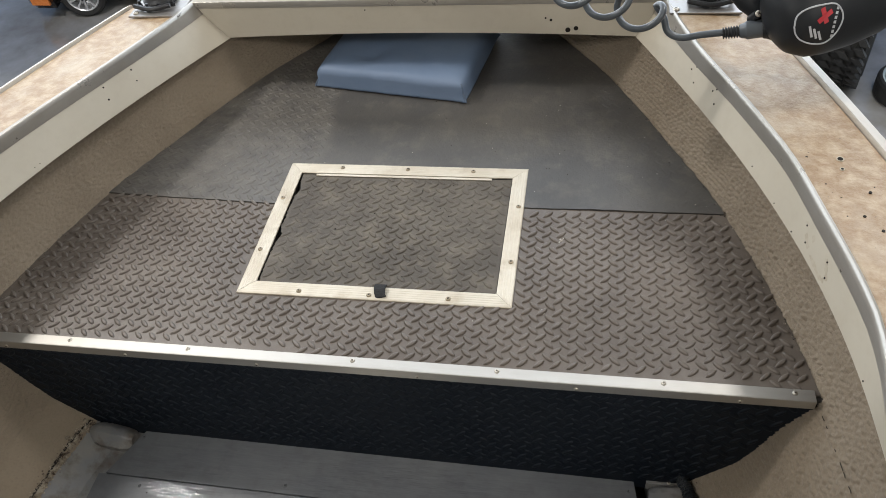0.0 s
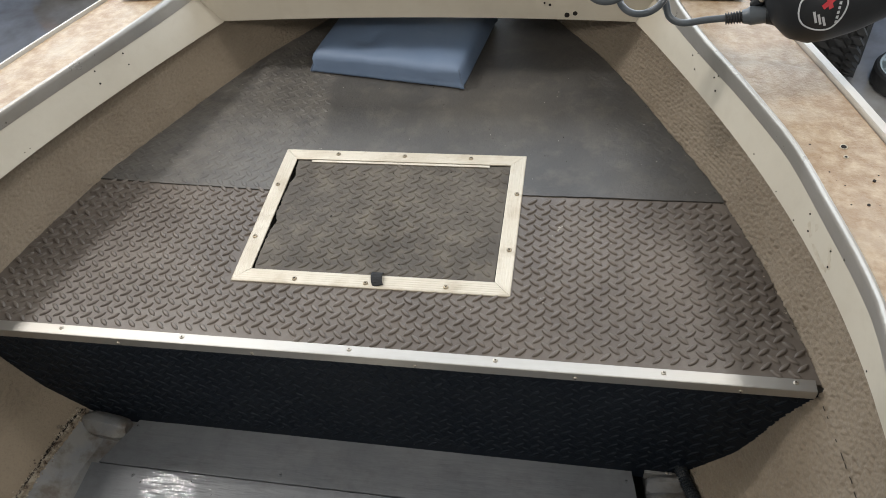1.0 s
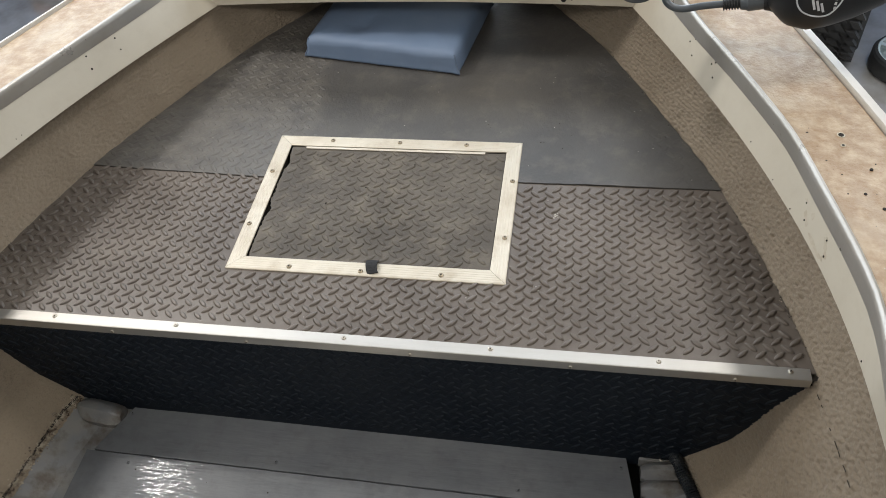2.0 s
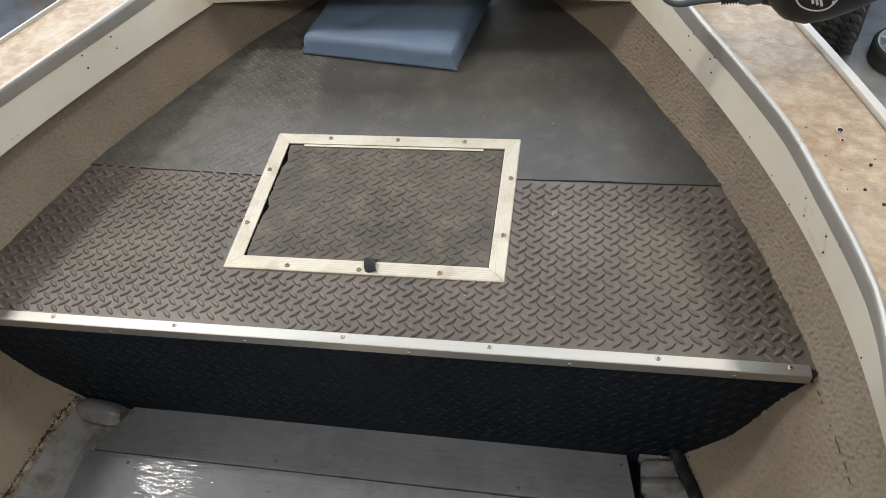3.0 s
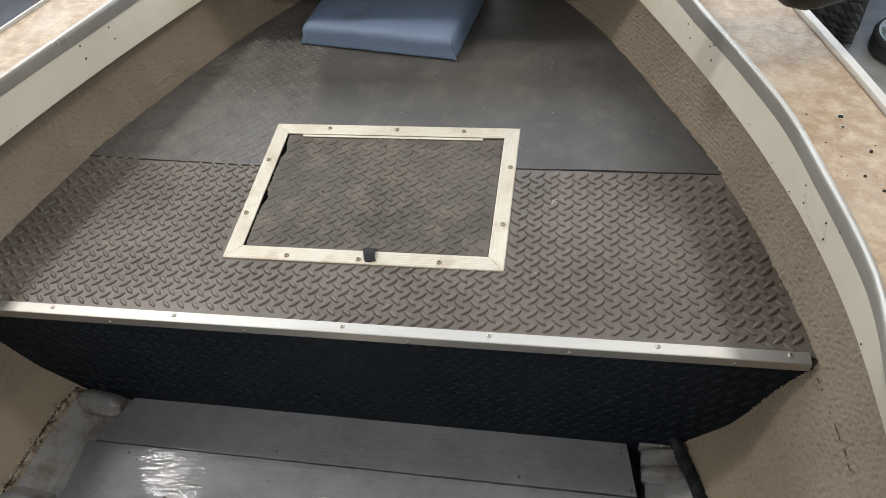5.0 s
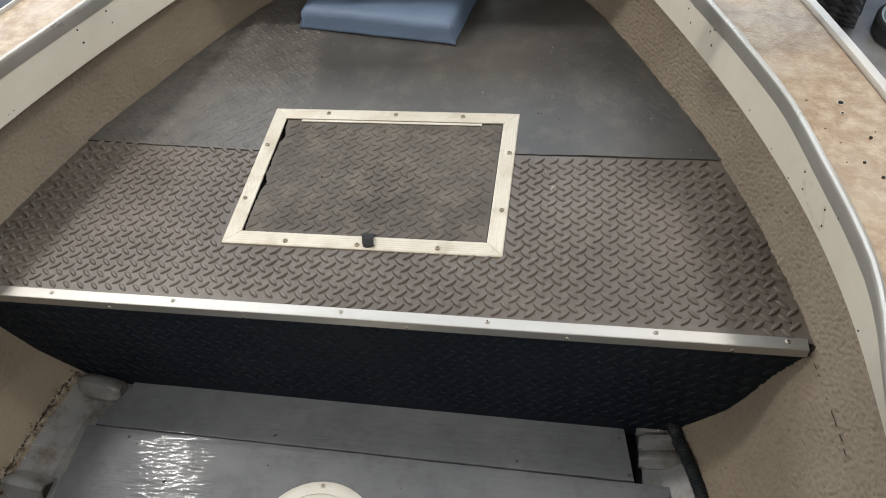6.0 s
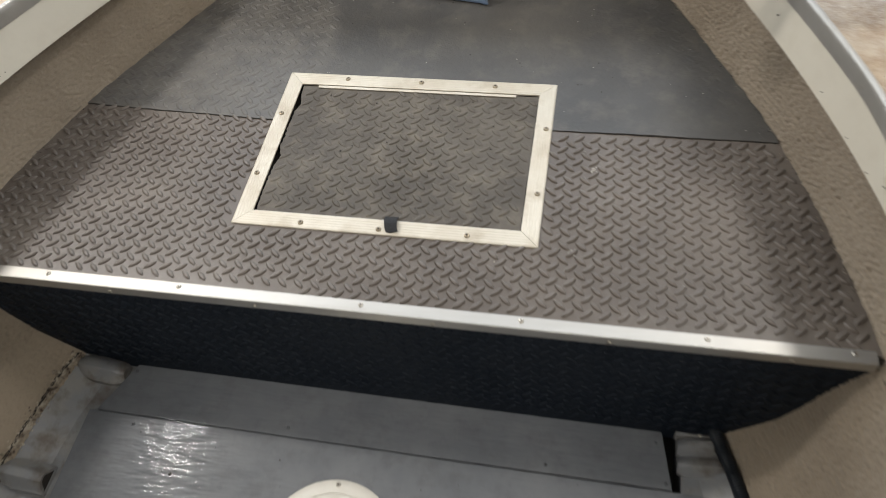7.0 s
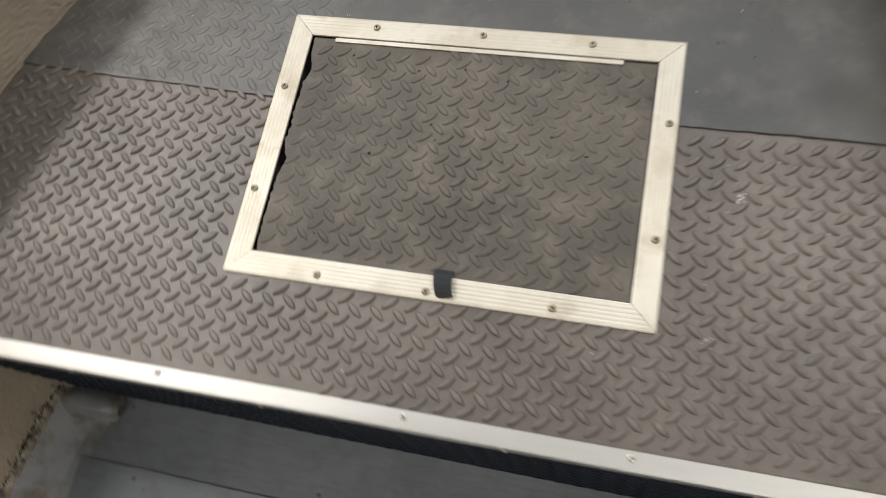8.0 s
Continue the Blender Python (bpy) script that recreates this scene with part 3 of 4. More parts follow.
def mat_rows(y0, y1, jag0=0.0, jag1=0.0, inset=0.002, seed=0):
    """Corners of flat quads that fill the deck between two lines, leaving out the hatch."""
    n = max(4, int((y1 - y0) / 0.012))
    cuts = sorted(set([y0 + (y1 - y0) * i / n for i in range(n + 1)] + [v for v in (0.012, HY - 0.012) if y0 < v < y1]))
    quads = []

    def ends(y):
        j = 0.0025 * noise.noise((y * 40, seed, 1)) + 0.0015 * noise.noise((y * 130, seed, 2))
        return CX - W_DECK(y) + inset + j, CX + W_DECK(y) - inset + j
    for a, c in zip(cuts, cuts[1:]):
        (la, ra), (lc, rc) = ends(a), ends(c)
        mid = (a + c) / 2
        if 0.012 < mid < HY - 0.012:
            quads.append(((la, a), (0.012, a), (0.012, c), (lc, c)))
            quads.append(((HX - 0.012, a), (ra, a), (rc, c), (HX - 0.012, c)))
        else:
            quads.append(((la, a), (ra, a), (rc, c), (lc, c)))
    return quads


def lens(L, W, H):
    """A raised tread bar with a rounded crown that runs out softly at its foot."""
    n = 12
    rings = []
    for sc, wide, hh in ((1.0, 1.0, 0.0), (0.94, 0.90, 0.22), (0.84, 0.74, 0.74), (0.60, 0.46, 0.97)):
        ring = []
        for k in range(n):
            a = k * math.tau / n
            ring.append((math.cos(a) * L / 2 * sc, math.sin(a) * abs(math.sin(a)) ** 0.35 * W / 2 * wide, hh * H))
        rings.append(ring)
    vs = [p for ring in rings for p in ring] + [(0, 0, H)]
    fs = [(q * n + i, q * n + (i + 1) % n, (q + 1) * n + (i + 1) % n, (q + 1) * n + i) for q in range(3) for i in range(n)] + [(3 * n + i, 3 * n + (i + 1) % n, 4 * n) for i in range(n)]
    return vs, fs


def tread(name, quads, place, inside, mat, parent, label, H, wear=0.0, L=0.0255, W=0.0094, thick=0.004, pitch=0.0279, phase=(0.640, -0.003), turn=1.0, seed=1, keep=None):
    """A rubber mat: flat quads with thickness and rows of raised bars in two directions. place(u, v, h) gives the world point."""
    bm = bmesh.new()
    for q in quads:
        loft(bm, [[place(u, v, -thick) for u, v in q], [place(u, v, 0) for u, v in q]])
    bmesh.ops.remove_doubles(bm, verts=bm.verts[:], dist=1e-5)
    seen = {}
    for f in bm.faces:
        key = frozenset(f.verts)
        seen.setdefault(key, []).append(f)
    double = [f for g in seen.values() if len(g) > 1 for f in g]
    bmesh.ops.delete(bm, geom=double, context="FACES_ONLY")
    sheet = part(name, bm, mat, parent, label)
    vs, fs, sm = [], [], []
    lv, lf = lens(L, W, H)
    ct, st = math.cos(radians(turn)), math.sin(radians(turn))
    N = int(1.6 / pitch)
    for i in range(-N, N):
        for j in range(-N, N):
            for half, ang in ((0.0, 41.0), (0.5, -41.0)):
                a, c = (i - half) * pitch, (j - half) * pitch
                u, v = phase[0] + a * ct - c * st, phase[1] + a * st + c * ct
                if not inside(u, v):
                    continue
                k = len(vs)
                g = radians(ang + turn)
                cg, sg = math.cos(g), math.sin(g)
                hs = 1.0 - wear * (0.5 + 0.9 * noise.noise((u * 5, v * 5, seed)))
                if keep:
                    hs *= keep(u, v)
                    if hs < 0.1:
                        continue
                hs = max(0.12, min(1.1, hs))
                vs += [place(u + x * cg - y * sg, v + x * sg + y * cg, h * hs - (0.0003 if h == 0 else 0)) for x, y, h in lv]
                fs += [tuple(k + q for q in f) for f in lf]
                sm += [True] * len(lf)
    raw("tread_relief", vs, fs, mat, sheet, "", sm, kind="stuff")
    return sheet


deck = thing("bow_deck", (CX, 0.3, FLOOR), "raised bow deck covered with ribbed rubber matting", "deck")
bm = bmesh.new()
for q in mat_rows(TRIM_Y0 + 0.012, 1.26, inset=-0.004):
    loft(bm, [[(x, y, DECK - 0.018) for x, y in q], [(x, y, DECK - 0.0045) for x, y in q]])
part("platform", bm, M_PLY, deck)
flat = lambda z: (lambda u, v, h: (u, v, z + h + 0.0007 * noise.noise((u * 6, v * 6, 3))))


def on_deck(y0, y1, margin=0.011):
    return lambda u, v: y0 < v < y1 and abs(u - CX) < W_DECK(v) - margin and not (-0.004 < u < HX + 0.004 and -0.004 < v < HY + 0.004)


tread("deck_mat", mat_rows(TRIM_Y1 - 0.006, SEAM, seed=1), flat(DECK), on_deck(TRIM_Y1 + 0.008, SEAM - 0.008), M_RUBBER, deck, "dusty grey rubber matting with raised tread bars", 0.0041, 0.10)


def old_place(u, v, h):
    f = math.exp(-max(0.0, v - SEAM) / 0.06)
    bend = -0.016 * max(0.0, 1 - abs(u - 0.05) / 0.45) + 0.004 * noise.noise((u * 6, 4, 4)) + 0.0015 * noise.noise((u * 40, 4, 4))
    return (u, v + bend * f, DECK + 0.0022 + 0.0016 * f * max(0.0, noise.noise((u * 5, 1, 9)) + 0.3) + h + 0.0007 * noise.noise((u * 6, v * 6, 3)))


def old_keep(u, v):
    edge = 0.065 - 0.10 * (v - 0.4) + 0.02 * noise.noise((v * 9, 2, 2))
    return 1.0 if u < edge else (0.22 if abs(u - CX) > W_DECK(v) - 0.07 else 0.0)


tread("old_deck_mat", [((a0_ + (b0_ - a0_) * k / 30, y0_), (a0_ + (b0_ - a0_) * (k + 1) / 30, y0_), (d0_ + (c0_ - d0_) * (k + 1) / 30, y1_), (d0_ + (c0_ - d0_) * k / 30, y1_)) for (a0_, y0_), (b0_, _1), (c0_, y1_), (d0_, _2) in mat_rows(SEAM - 0.003, 1.24, seed=2) for k in range(30)], old_place, on_deck(SEAM + 0.006, 1.22), M_RUBBER_OLD, deck, "older worn dark rubber matting with flattened tread", 0.0012, 0.35, phase=(0.648, 0.012), turn=0.0, seed=7, keep=old_keep)

# raised near-black strip that paints the shade in the gap between the mats
for u0, u1 in ((CX - W_DECK(SEAM) + 0.004, -0.002), (HX + 0.002, CX + W_DECK(SEAM) - 0.004)):
    rings = []
    for k in range(61):
        u = u0 + (u1 - u0) * k / 60
        v = old_place(u, SEAM - 0.003, 0)[1]
        w = 0.0011 + 0.0010 * noise.noise((u * 70, 3, 1))
        z = flat(DECK)(u, v, 0)[2]
        rings.append([(u, v - w, z - 0.001), (u, v - w, z + 0.0004), (u, v + 0.0006, z + 0.0006), (u, v + 0.0006, z - 0.001)])
    part("seam_shade_strip", loft(bmesh.new(), rings), M_HOLE_SHADE, deck, "dark strip painting the shaded gap between mats")

# front of the deck
def riser_ends(z):
    return CX - hull_w(-0.15, z) - 0.002, CX + hull_w(-0.15, z) + 0.002


quads = []
zz = [0.698 + (0.986 - 0.698) * i / 24 for i in range(25)]
for a, c in zip(zz, zz[1:]):
    (la, ra), (lc, rc) = riser_ends(a), riser_ends(c)
    quads.append(((la, a), (ra, a), (rc, c), (lc, c)))
tread("front_mat", quads, lambda u, v, h: (u, -0.1490 - (0.0115 + 0.010 * (u - 0.2)) * (0.986 - v) / 0.28 - h, v), lambda u, v: 0.732 < v < 0.976 and riser_ends(v)[0] + 0.012 < u < riser_ends(v)[1] - 0.012, M_RUBBER_FRONT, deck, "black rubber matting on the deck's front", 0.0026, 0.2, phase=(0.64, 0.85), turn=0.0)

# angled edge trim
bm = bmesh.new()
sec = [(-0.1305, 1.0015), (-0.1308, 1.0036), (-0.1512, 1.0045), (-0.1526, 1.0040), (-0.1532, 1.0028), (-0.1540, 0.9862), (-0.1526, 0.9858), (-0.1516, 1.0015)]
xs = [CX - hull_w(-0.15, 0.99) + 0.003 + (2 * hull_w(-0.15, 0.99) - 0.006 - 0.004) * i / 24 for i in range(25)]
loft(bm, [[(x, y + 0.0006 * noise.noise((x * 3, 1, 4)), z + 0.0006 * noise.noise((x * 4, 2, 4))) for y, z in sec] for x in xs])
trim = part("edge_trim", bm, M_TRIM, deck, "brushed aluminium angle trim")

# pan-head screw; dark raised bars paint the shade of its cross recess
screw_me = bpy.data.meshes.new("screw")
bm = bmesh.new()
rings = []
for r, z in ((1.0, 0.0), (0.98, 0.22), (0.8, 0.42), (0.5, 0.54)):
    rings.append([(r * math.cos(k * math.tau / 16), r * math.sin(k * math.tau / 16), z) for k in range(16)])
loft(bm, rings)
for f in bm.faces:
    f.material_index = 0
for w, h in ((0.48, 0.12), (0.12, 0.48)):
    n0 = len(bm.faces)
    box(bm, -w, -h, 0.5, w, h, 0.56)
    bm.faces.ensure_lookup_table()
    for f in bm.faces[n0:]:
        f.material_index = 1
bmesh.ops.recalc_face_normals(bm, faces=bm.faces[:])
bm.to_mesh(screw_me)
bm.free()
screw_me.materials.append(M_SCREW)
screw_me.materials.append(M_HOLE_SHADE)


painted_me = screw_me.copy()
painted_me.materials[0] = M_BOARD
brassy_me = screw_me.copy()
brassy_me.materials[0] = M_BRASSY


def screw(parent, p, normal=(0, 0, 1), r=0.0042, me=screw_me):
    ob = link("screw", me, None, parent)
    q = Vector(normal).to_track_quat("Z", "Y").to_matrix().to_4x4()
    ob.matrix_basis = Matrix.Translation(p) @ q @ pose(0, 0, 0, 0, 0, random.uniform(0, 90)) @ Matrix.Scale(r, 4)


screw(clip, CLIP_SCREW, r=0.0036)
for x in (-0.281, -0.043, 0.266, 0.518, 0.789, 0.989):
    screw(trim, (x, -0.1385, 1.0040))
for x in (-0.412, -0.165, 0.091, 0.383, 0.650, 0.907):
    screw(trim, (x, -0.1536, 0.9920), (0, -1, 0.02), r=0.0038)

# ---- deck hatch ----
hatch = thing("deck_hatch", (HX / 2, HY / 2, DECK), "rectangular deck hatch with aluminium frame and rubber-covered lid", "hatch")
BARW = 0.031
# ribbed cross-section: outward distance from the inner edge, height
prof = [(0.0, 0.0), (0.0, 0.0030), (0.0015, 0.0036)]
for k in range(5):
    a = 0.0035 + k * 0.0052
    prof += [(a, 0.0036), (a + 0.0010, 0.00395), (a + 0.0032, 0.00395), (a + 0.0042, 0.0036)]
prof += [(0.0295, 0.0036), (BARW, 0.0026), (BARW, 0.0)]


def frame_bar(a, c, inward):
    """A bar from corner a to corner c (outer corners), mitred at both ends."""
    a, c, inward = Vector(a), Vector(c), Vector(inward)
    d = (c - a).normalized()
    rings = []
    for end, sgn in ((a, 1), (c, -1)):
        ring = []
        for w, h in prof:
            off = BARW - w
            gap = 0.0004
            q = end + inward * off + d * sgn * (off + gap)
            ring.append((q.x, q.y, DECK + 0.0002 + h))
        rings.append(ring)
    return loft(bmesh.new(), rings)


FB = [((0, 0, 0), (HX, 0, 0), (0, 1, 0)), ((HX, 0, 0), (HX, HY, 0), (-1, 0, 0)), ((HX, HY, 0), (0, HY, 0), (0, -1, 0)), ((0, HY, 0), (0, 0, 0), (1, 0, 0))]
bars = [part("frame_bar", frame_bar(*f), M_FRAME, hatch, "ribbed weathered aluminium frame bar") for f in FB]
for i, (x, y) in ((2, (0.121, 0.369)), (2, (0.269, 0.369)), (2, (0.413, 0.368)), (3, (0.013, 0.266)), (3, (0.012, 0.114)), (1, (0.519, 0.264)), (1, (0.518, 0.111)), (0, (0.124, 0.011)), (0, (0.412, 0.012)), (0, (0.262, 0.010))):
    screw(bars[i], (x, y, DECK + 0.0040), r=0.0049, me=brassy_me)
# hinge leaf under the far bar
bm = bmesh.new()
loft(bm, [[(x, HY - BARW - 0.0078, DECK + 0.0012), (x, HY - BARW - 0.0022, DECK + 0.0012), (x, HY - BARW - 0.0022, DECK + 0.0028), (x, HY - BARW - 0.0078, DECK + 0.0026)] for x in (0.066, 0.455)])
part("hinge_leaf", bm, M_FRAME, hatch, "thin white aluminium hinge strip")
# lid: rubber mat with a ragged cut edge
x0, x1, y0, y1 = 0.0335, HX - 0.0325, 0.0325, HY - 0.0335
quads = []
n = 90
for i in range(n):
    a, c = y0 + (y1 - y0) * i / n, y0 + (y1 - y0) * (i + 1) / n
    rag = lambda y: 0.0010 + 0.0022 * noise.noise((y * 45, 3, 3)) + 0.0065 * math.exp(-((y - 0.155) / 0.016) ** 2) + 0.006 * math.exp(-((y - 0.298) / 0.022) ** 2) + 0.0022 * noise.noise((y * 150, 5, 3))
    rr = lambda y: 0.0012 * noise.noise((y * 60, 9, 3))
    quads.append(((x0 + rag(a), a), (x1 + rr(a), a), (x1 + rr(c), c), (x0 + rag(c), c)))
tread("lid", quads, lambda u, v, h: (u, v, DECK + 0.0004 + h + 0.0006 * noise.noise((u * 9, v * 9, 8))), lambda u, v: x0 + 0.012 < u < x1 - 0.009 and y0 + 0.008 < v < y1 - 0.009, M_RUBBER_LID, hatch, "dirty dark rubber-covered hatch lid", 0.0026, 0.55, phase=(0.300, 0.100), turn=-1.5, seed=4)
# well floor coloured near black so the gap round the lid looks shaded
bm = bmesh.new()
box(bm, 0.012, 0.012, DECK - 0.032, HX - 0.012, HY - 0.012, DECK - 0.0045 - 0.014)
part("hatch_well", bm, M_HOLE_SHADE, hatch)
# webbing pull tab folded over the near bar
bm = bmesh.new()
line = [(0.040, 1.0012), (0.034, 1.0050), (0.028, 1.0088), (0.020, 1.0098), (0.012, 1.0080), (0.006, 1.0058), (0.0035, 1.0050)]
loft(bm, [[(0.2675 + 0.0006 * k * k * 0.5, y, z + 0.0009 - 0.0004 * k), (0.2905 + 0.0006 * k * k * 0.3, y + 0.0005 * k, z + 0.0009 + 0.0006 * k), (0.2905 + 0.0006 * k * k * 0.3, y + 0.0005 * k, z - 0.0009 + 0.0006 * k), (0.2675 + 0.0006 * k * k * 0.5, y, z - 0.0009 - 0.0004 * k)] for k, (y, z) in enumerate(line)])
part("pull_tab", bm, M_STRAP, hatch, "black webbing pull tab")

# ---- floor boards ----


def board(corners, z, label):
    ob = thing("floor_board", (sum(c[0] for c in corners) / 4, sum(c[1] for c in corners) / 4, z), label, "floor board", "floor boards")
    bm = bmesh.new()
    a, c, d, e = [Vector((*q, 0)) for q in corners]
    n = 40
    lo_, hi_ = [], []
    for i in range(n + 1):
        f = i / n
        p, q = a.lerp(c, f), e.lerp(d, f)
        j = 0.0012 * noise.noise((f * 30, z * 9, 1))
        lo_.append((p.x, p.y + j, z))
        hi_.append((q.x, q.y + j, z))
    ring = lo_ + hi_[::-1]
    loft(bm, [[(x, y, z - 0.012) for x, y, z in ring], [(x, y, z) for x, y, z in ring]])
    part("board", bm, M_BOARD, ob)
    return ob


b1 = board([(-0.280, -0.2560), (0.781, -0.2660), (0.762, -0.1570), (-0.235, -0.1570)], 0.7150, "narrow glossy grey painted floor board below the deck")
b2 = board([(-0.300, -1.55), (0.925, -1.55), (0.850, -0.2700), (-0.296, -0.2578)], 0.7134, "wide glossy grey painted floor board with brush marks")
for ob, x, y in ((b1, -0.234, -0.170), (b1, 0.754, -0.186), (b1, 0.570, -0.250), (b1, 0.10, -0.244), (b1, 0.772, -0.256), (b2, -0.198, -0.275), (b2, 0.842, -0.290)):
    screw(ob, (x, y, 0.7149 if ob is b1 else 0.7133), r=0.0036, me=painted_me)

# ---- round inspection plate ----
plate = thing("inspection_plate", (0.228, -0.4415, 0.712), "round white plastic inspection plate screwed to the floor", "deck plate")
R = 0.116
bm = bmesh.new()
rings = [[(0.228 + r * math.cos(k * math.tau / 64), -0.4415 + r * math.sin(k * math.tau / 64), 0.7120 + h) for k in range(64)] for r, h in ((R, 0), (R, 0.004), (R - 0.006, 0.0075), (R - 0.014, 0.0085), (R - 0.0245, 0.0088), (R - 0.025, 0.007))]
loft(bm, rings)
ring_ob = part("flange", bm, M_WHITE, plate, "white plastic flange", True)
bm = bmesh.new()
rings = [[(0.228 + r * math.cos(k * math.tau / 64), -0.4415 + r * math.sin(k * math.tau / 64), 0.7120 + h) for k in range(64)] for r, h in ((R - 0.0265, 0.0065), (R - 0.0268, 0.0098), (R - 0.030, 0.0106), (0.03, 0.0108), (0.004, 0.0108))]
loft(bm, rings)
part("cover", bm, M_WHITE, plate, "white plastic screw-in cover", True)
for k in range(6):
    a = radians(94 + 60 * k)
    screw(plate, (0.228 + (R - 0.010) * math.cos(a), -0.4415 + (R - 0.010) * math.sin(a), 0.7200), r=0.0045)

# ---- corrugated hose along the right-hand side ----
hose = thing("corrugated_hose", (0.88, -0.3, 0.72), "black corrugated bilge hose lying along the hull side", "hose")
path = smooth_path([(0.842, -0.10, 0.738), (0.846, -0.153, 0.741), (0.857, -0.191, 0.741), (0.872, -0.227, 0.741), (0.885, -0.268, 0.741), (0.896, -0.32, 0.741), (0.912, -0.5, 0.741), (0.93, -0.8, 0.741), (0.94, -1.3, 0.741)], 30)
run = np.cumsum([0.0] + [(q - p).length for p, q in zip(path, path[1:])])
even = np.arange(0, run[-1], 0.0009)
steps = [Vector([float(np.interp(d, run, [p[k] for p in path])) for k in range(3)]) for d in even]
bm = bmesh.new()
tube(bm, steps, 0.012, 12, [0.0114 + 0.0011 * math.sin(d * math.tau / 0.0044) for d in even])
part("hose", bm, M_HOSE, hose, "", True)

# ---- seat cushion under the bow deck ----
cush = thing("seat_cushion", (0.17, 0.82, DECK + 0.002), "blue-grey vinyl boat seat cushion lying under the bow", "cushion")


def cushion(cx, cy, sx, sy, h, rz):
    """A boxed cushion: upright sides, a rolled top edge, corner seams and one button dimple."""
    m = pose(cx, cy, DECK + 0.0035, 0, 0, rz)

    def outline(inset, flare):
        out = []
        a, c, r = sx / 2 - inset, sy / 2 - inset, max(0.006, 0.012 - inset * 0.2)
        for qx, qy, k0 in ((1, 1, 0), (-1, 1, 1), (-1, -1, 2), (1, -1, 3)):
            for k in range(5):
                g = (k0 + k / 4) * math.pi / 2
                f = 1 + flare * (1 - abs(k - 2) / 2)
                out.append(((qx * (a - r) + r * math.cos(g)) * f, (qy * (c - r) + r * math.sin(g)) * f))
            nx = {0: (-1, 1), 1: (-1, -1), 2: (1, -1), 3: (1, 1)}[k0]
            p0 = out[-1]
            p1 = (nx[0] * (a - r) + r * math.cos((k0 + 1) * math.pi / 2), nx[1] * (c - r) + r * math.sin((k0 + 1) * math.pi / 2))
            for k in range(1, 12):
                out.append((p0[0] + (p1[0] - p0[0]) * k / 12, p0[1] + (p1[1] - p0[1]) * k / 12))
        return out

    rings = []
    for inset, z, flare in ((0.006, 0.0, 0.0), (0.0, 0.003, 0.035), (0.001, 0.008, 0.03), (0.004, 0.020, 0.005), (0.004, h - 0.018, 0.0), (0.007, h - 0.009, 0.0), (0.013, h - 0.003, 0.0), (0.024, h, 0.0),
                            (0.045, h + 0.002, 0.0), (0.07, h + 0.003, 0.0), (0.095, h + 0.003, 0.0), (0.12, h + 0.003, 0.0), (0.14, h + 0.003, 0.0)):
        ring = []
        for x, y in outline(inset, flare):
            dent = 0.024 * math.exp(-(((x + 0.071) ** 2 + (y + 0.065) ** 2) / 0.024 ** 2)) if z > h - 0.004 else 0.0
            soft_ = 0.0025 * noise.noise((x * 16, y * 16, z * 16 + 6)) + 0.002 * noise.noise((x * 40, y * 40, z * 40 + 2))
            ring.append(m @ Vector((x + soft_ * 0.5, y + soft_ * 0.8, z - dent + (soft_ if z > 0.01 else 0))))
        rings.append(ring)
    part("cover", loft(bmesh.new(), rings), M_VINYL, cush, "", True, crease=170)
    for qx, qy in ((1, -1), (-1, -1), (1, 1), (-1, 1)):
        seam = [m @ Vector((qx * (sx / 2 - 0.0038 - i_) * (1 + f_), qy * (sy / 2 - 0.0038 - i_) * (1 + f_), z_)) for i_, z_, f_ in ((0.0, 0.003, 0.03), (0.001, 0.010, 0.024), (0.004, 0.022, 0.004), (0.004, h - 0.018, 0.0), (0.008, h - 0.008, 0.0))]
        part("corner_seam", tube(bmesh.new(), seam, 0.0022, 6), M_PIPING, cush, "paler welded corner seam", True)


cushion(0.194, 0.792, 0.392, 0.30, 0.054, -9.3)

# ---- trolling motor on the right-hand gunwale ----
motor = thing("trolling_motor", (1.04, 0.40, 1.235), "charcoal trolling motor head with a coiled cable on the gunwale", "trolling motor")
# the camera's viewing axes; housing, cable and badge are laid out to fit its view
F_ = Vector((-0.176, 0.672, -0.719))
R_ = Vector((0.983, 0.153, -0.097))
U_ = Vector((-0.044, 0.725, 0.688))
# housing: long rounded shell, its axis climbing to the side
hc = Vector((1.055, 0.405, 1.385))
ax = (R_ * 0.93 + U_ * 0.36).normalized()
up = (U_ - ax * U_.dot(ax)).normalized()
side = ax.cross(up)
bm = bmesh.new()
rings = []
for f, r in ((-1.0, 0.30), (-0.97, 0.52), (-0.88, 0.74), (-0.7, 0.92), (-0.45, 1.0), (-0.1, 1.03), (0.3, 1.0), (0.65, 0.9), (0.85, 0.72), (0.96, 0.45), (1.0, 0.2)):
    rings.append([hc + ax * f * 0.125 + (up * math.cos(k * math.tau / 32) * 1.0 + side * math.sin(k * math.tau / 32) * 0.82) * 0.083 * r for k in range(32)])
loft(bm, rings)
head = part("head_housing", bm, M_HEAD, motor, "", True)

# mouth of the housing where the cable plug goes in, and a screw
part("collar", tube(bmesh.new(), [(0.972, 0.384, 1.341), (0.958, 0.386, 1.3372), (0.946, 0.3875, 1.3340), (0.940, 0.388, 1.3328)], 0.024, 24, [0.030, 0.0245, 0.0188, 0.0172]), M_HEAD, motor, "", True)
part("neck", tube(bmesh.new(), [(0.868, 0.450, 1.408), (0.890, 0.440, 1.386), (0.914, 0.430, 1.362), (0.950, 0.414, 1.342)], 0.019, 20), M_HEAD, motor, "dark neck behind the plug", True)
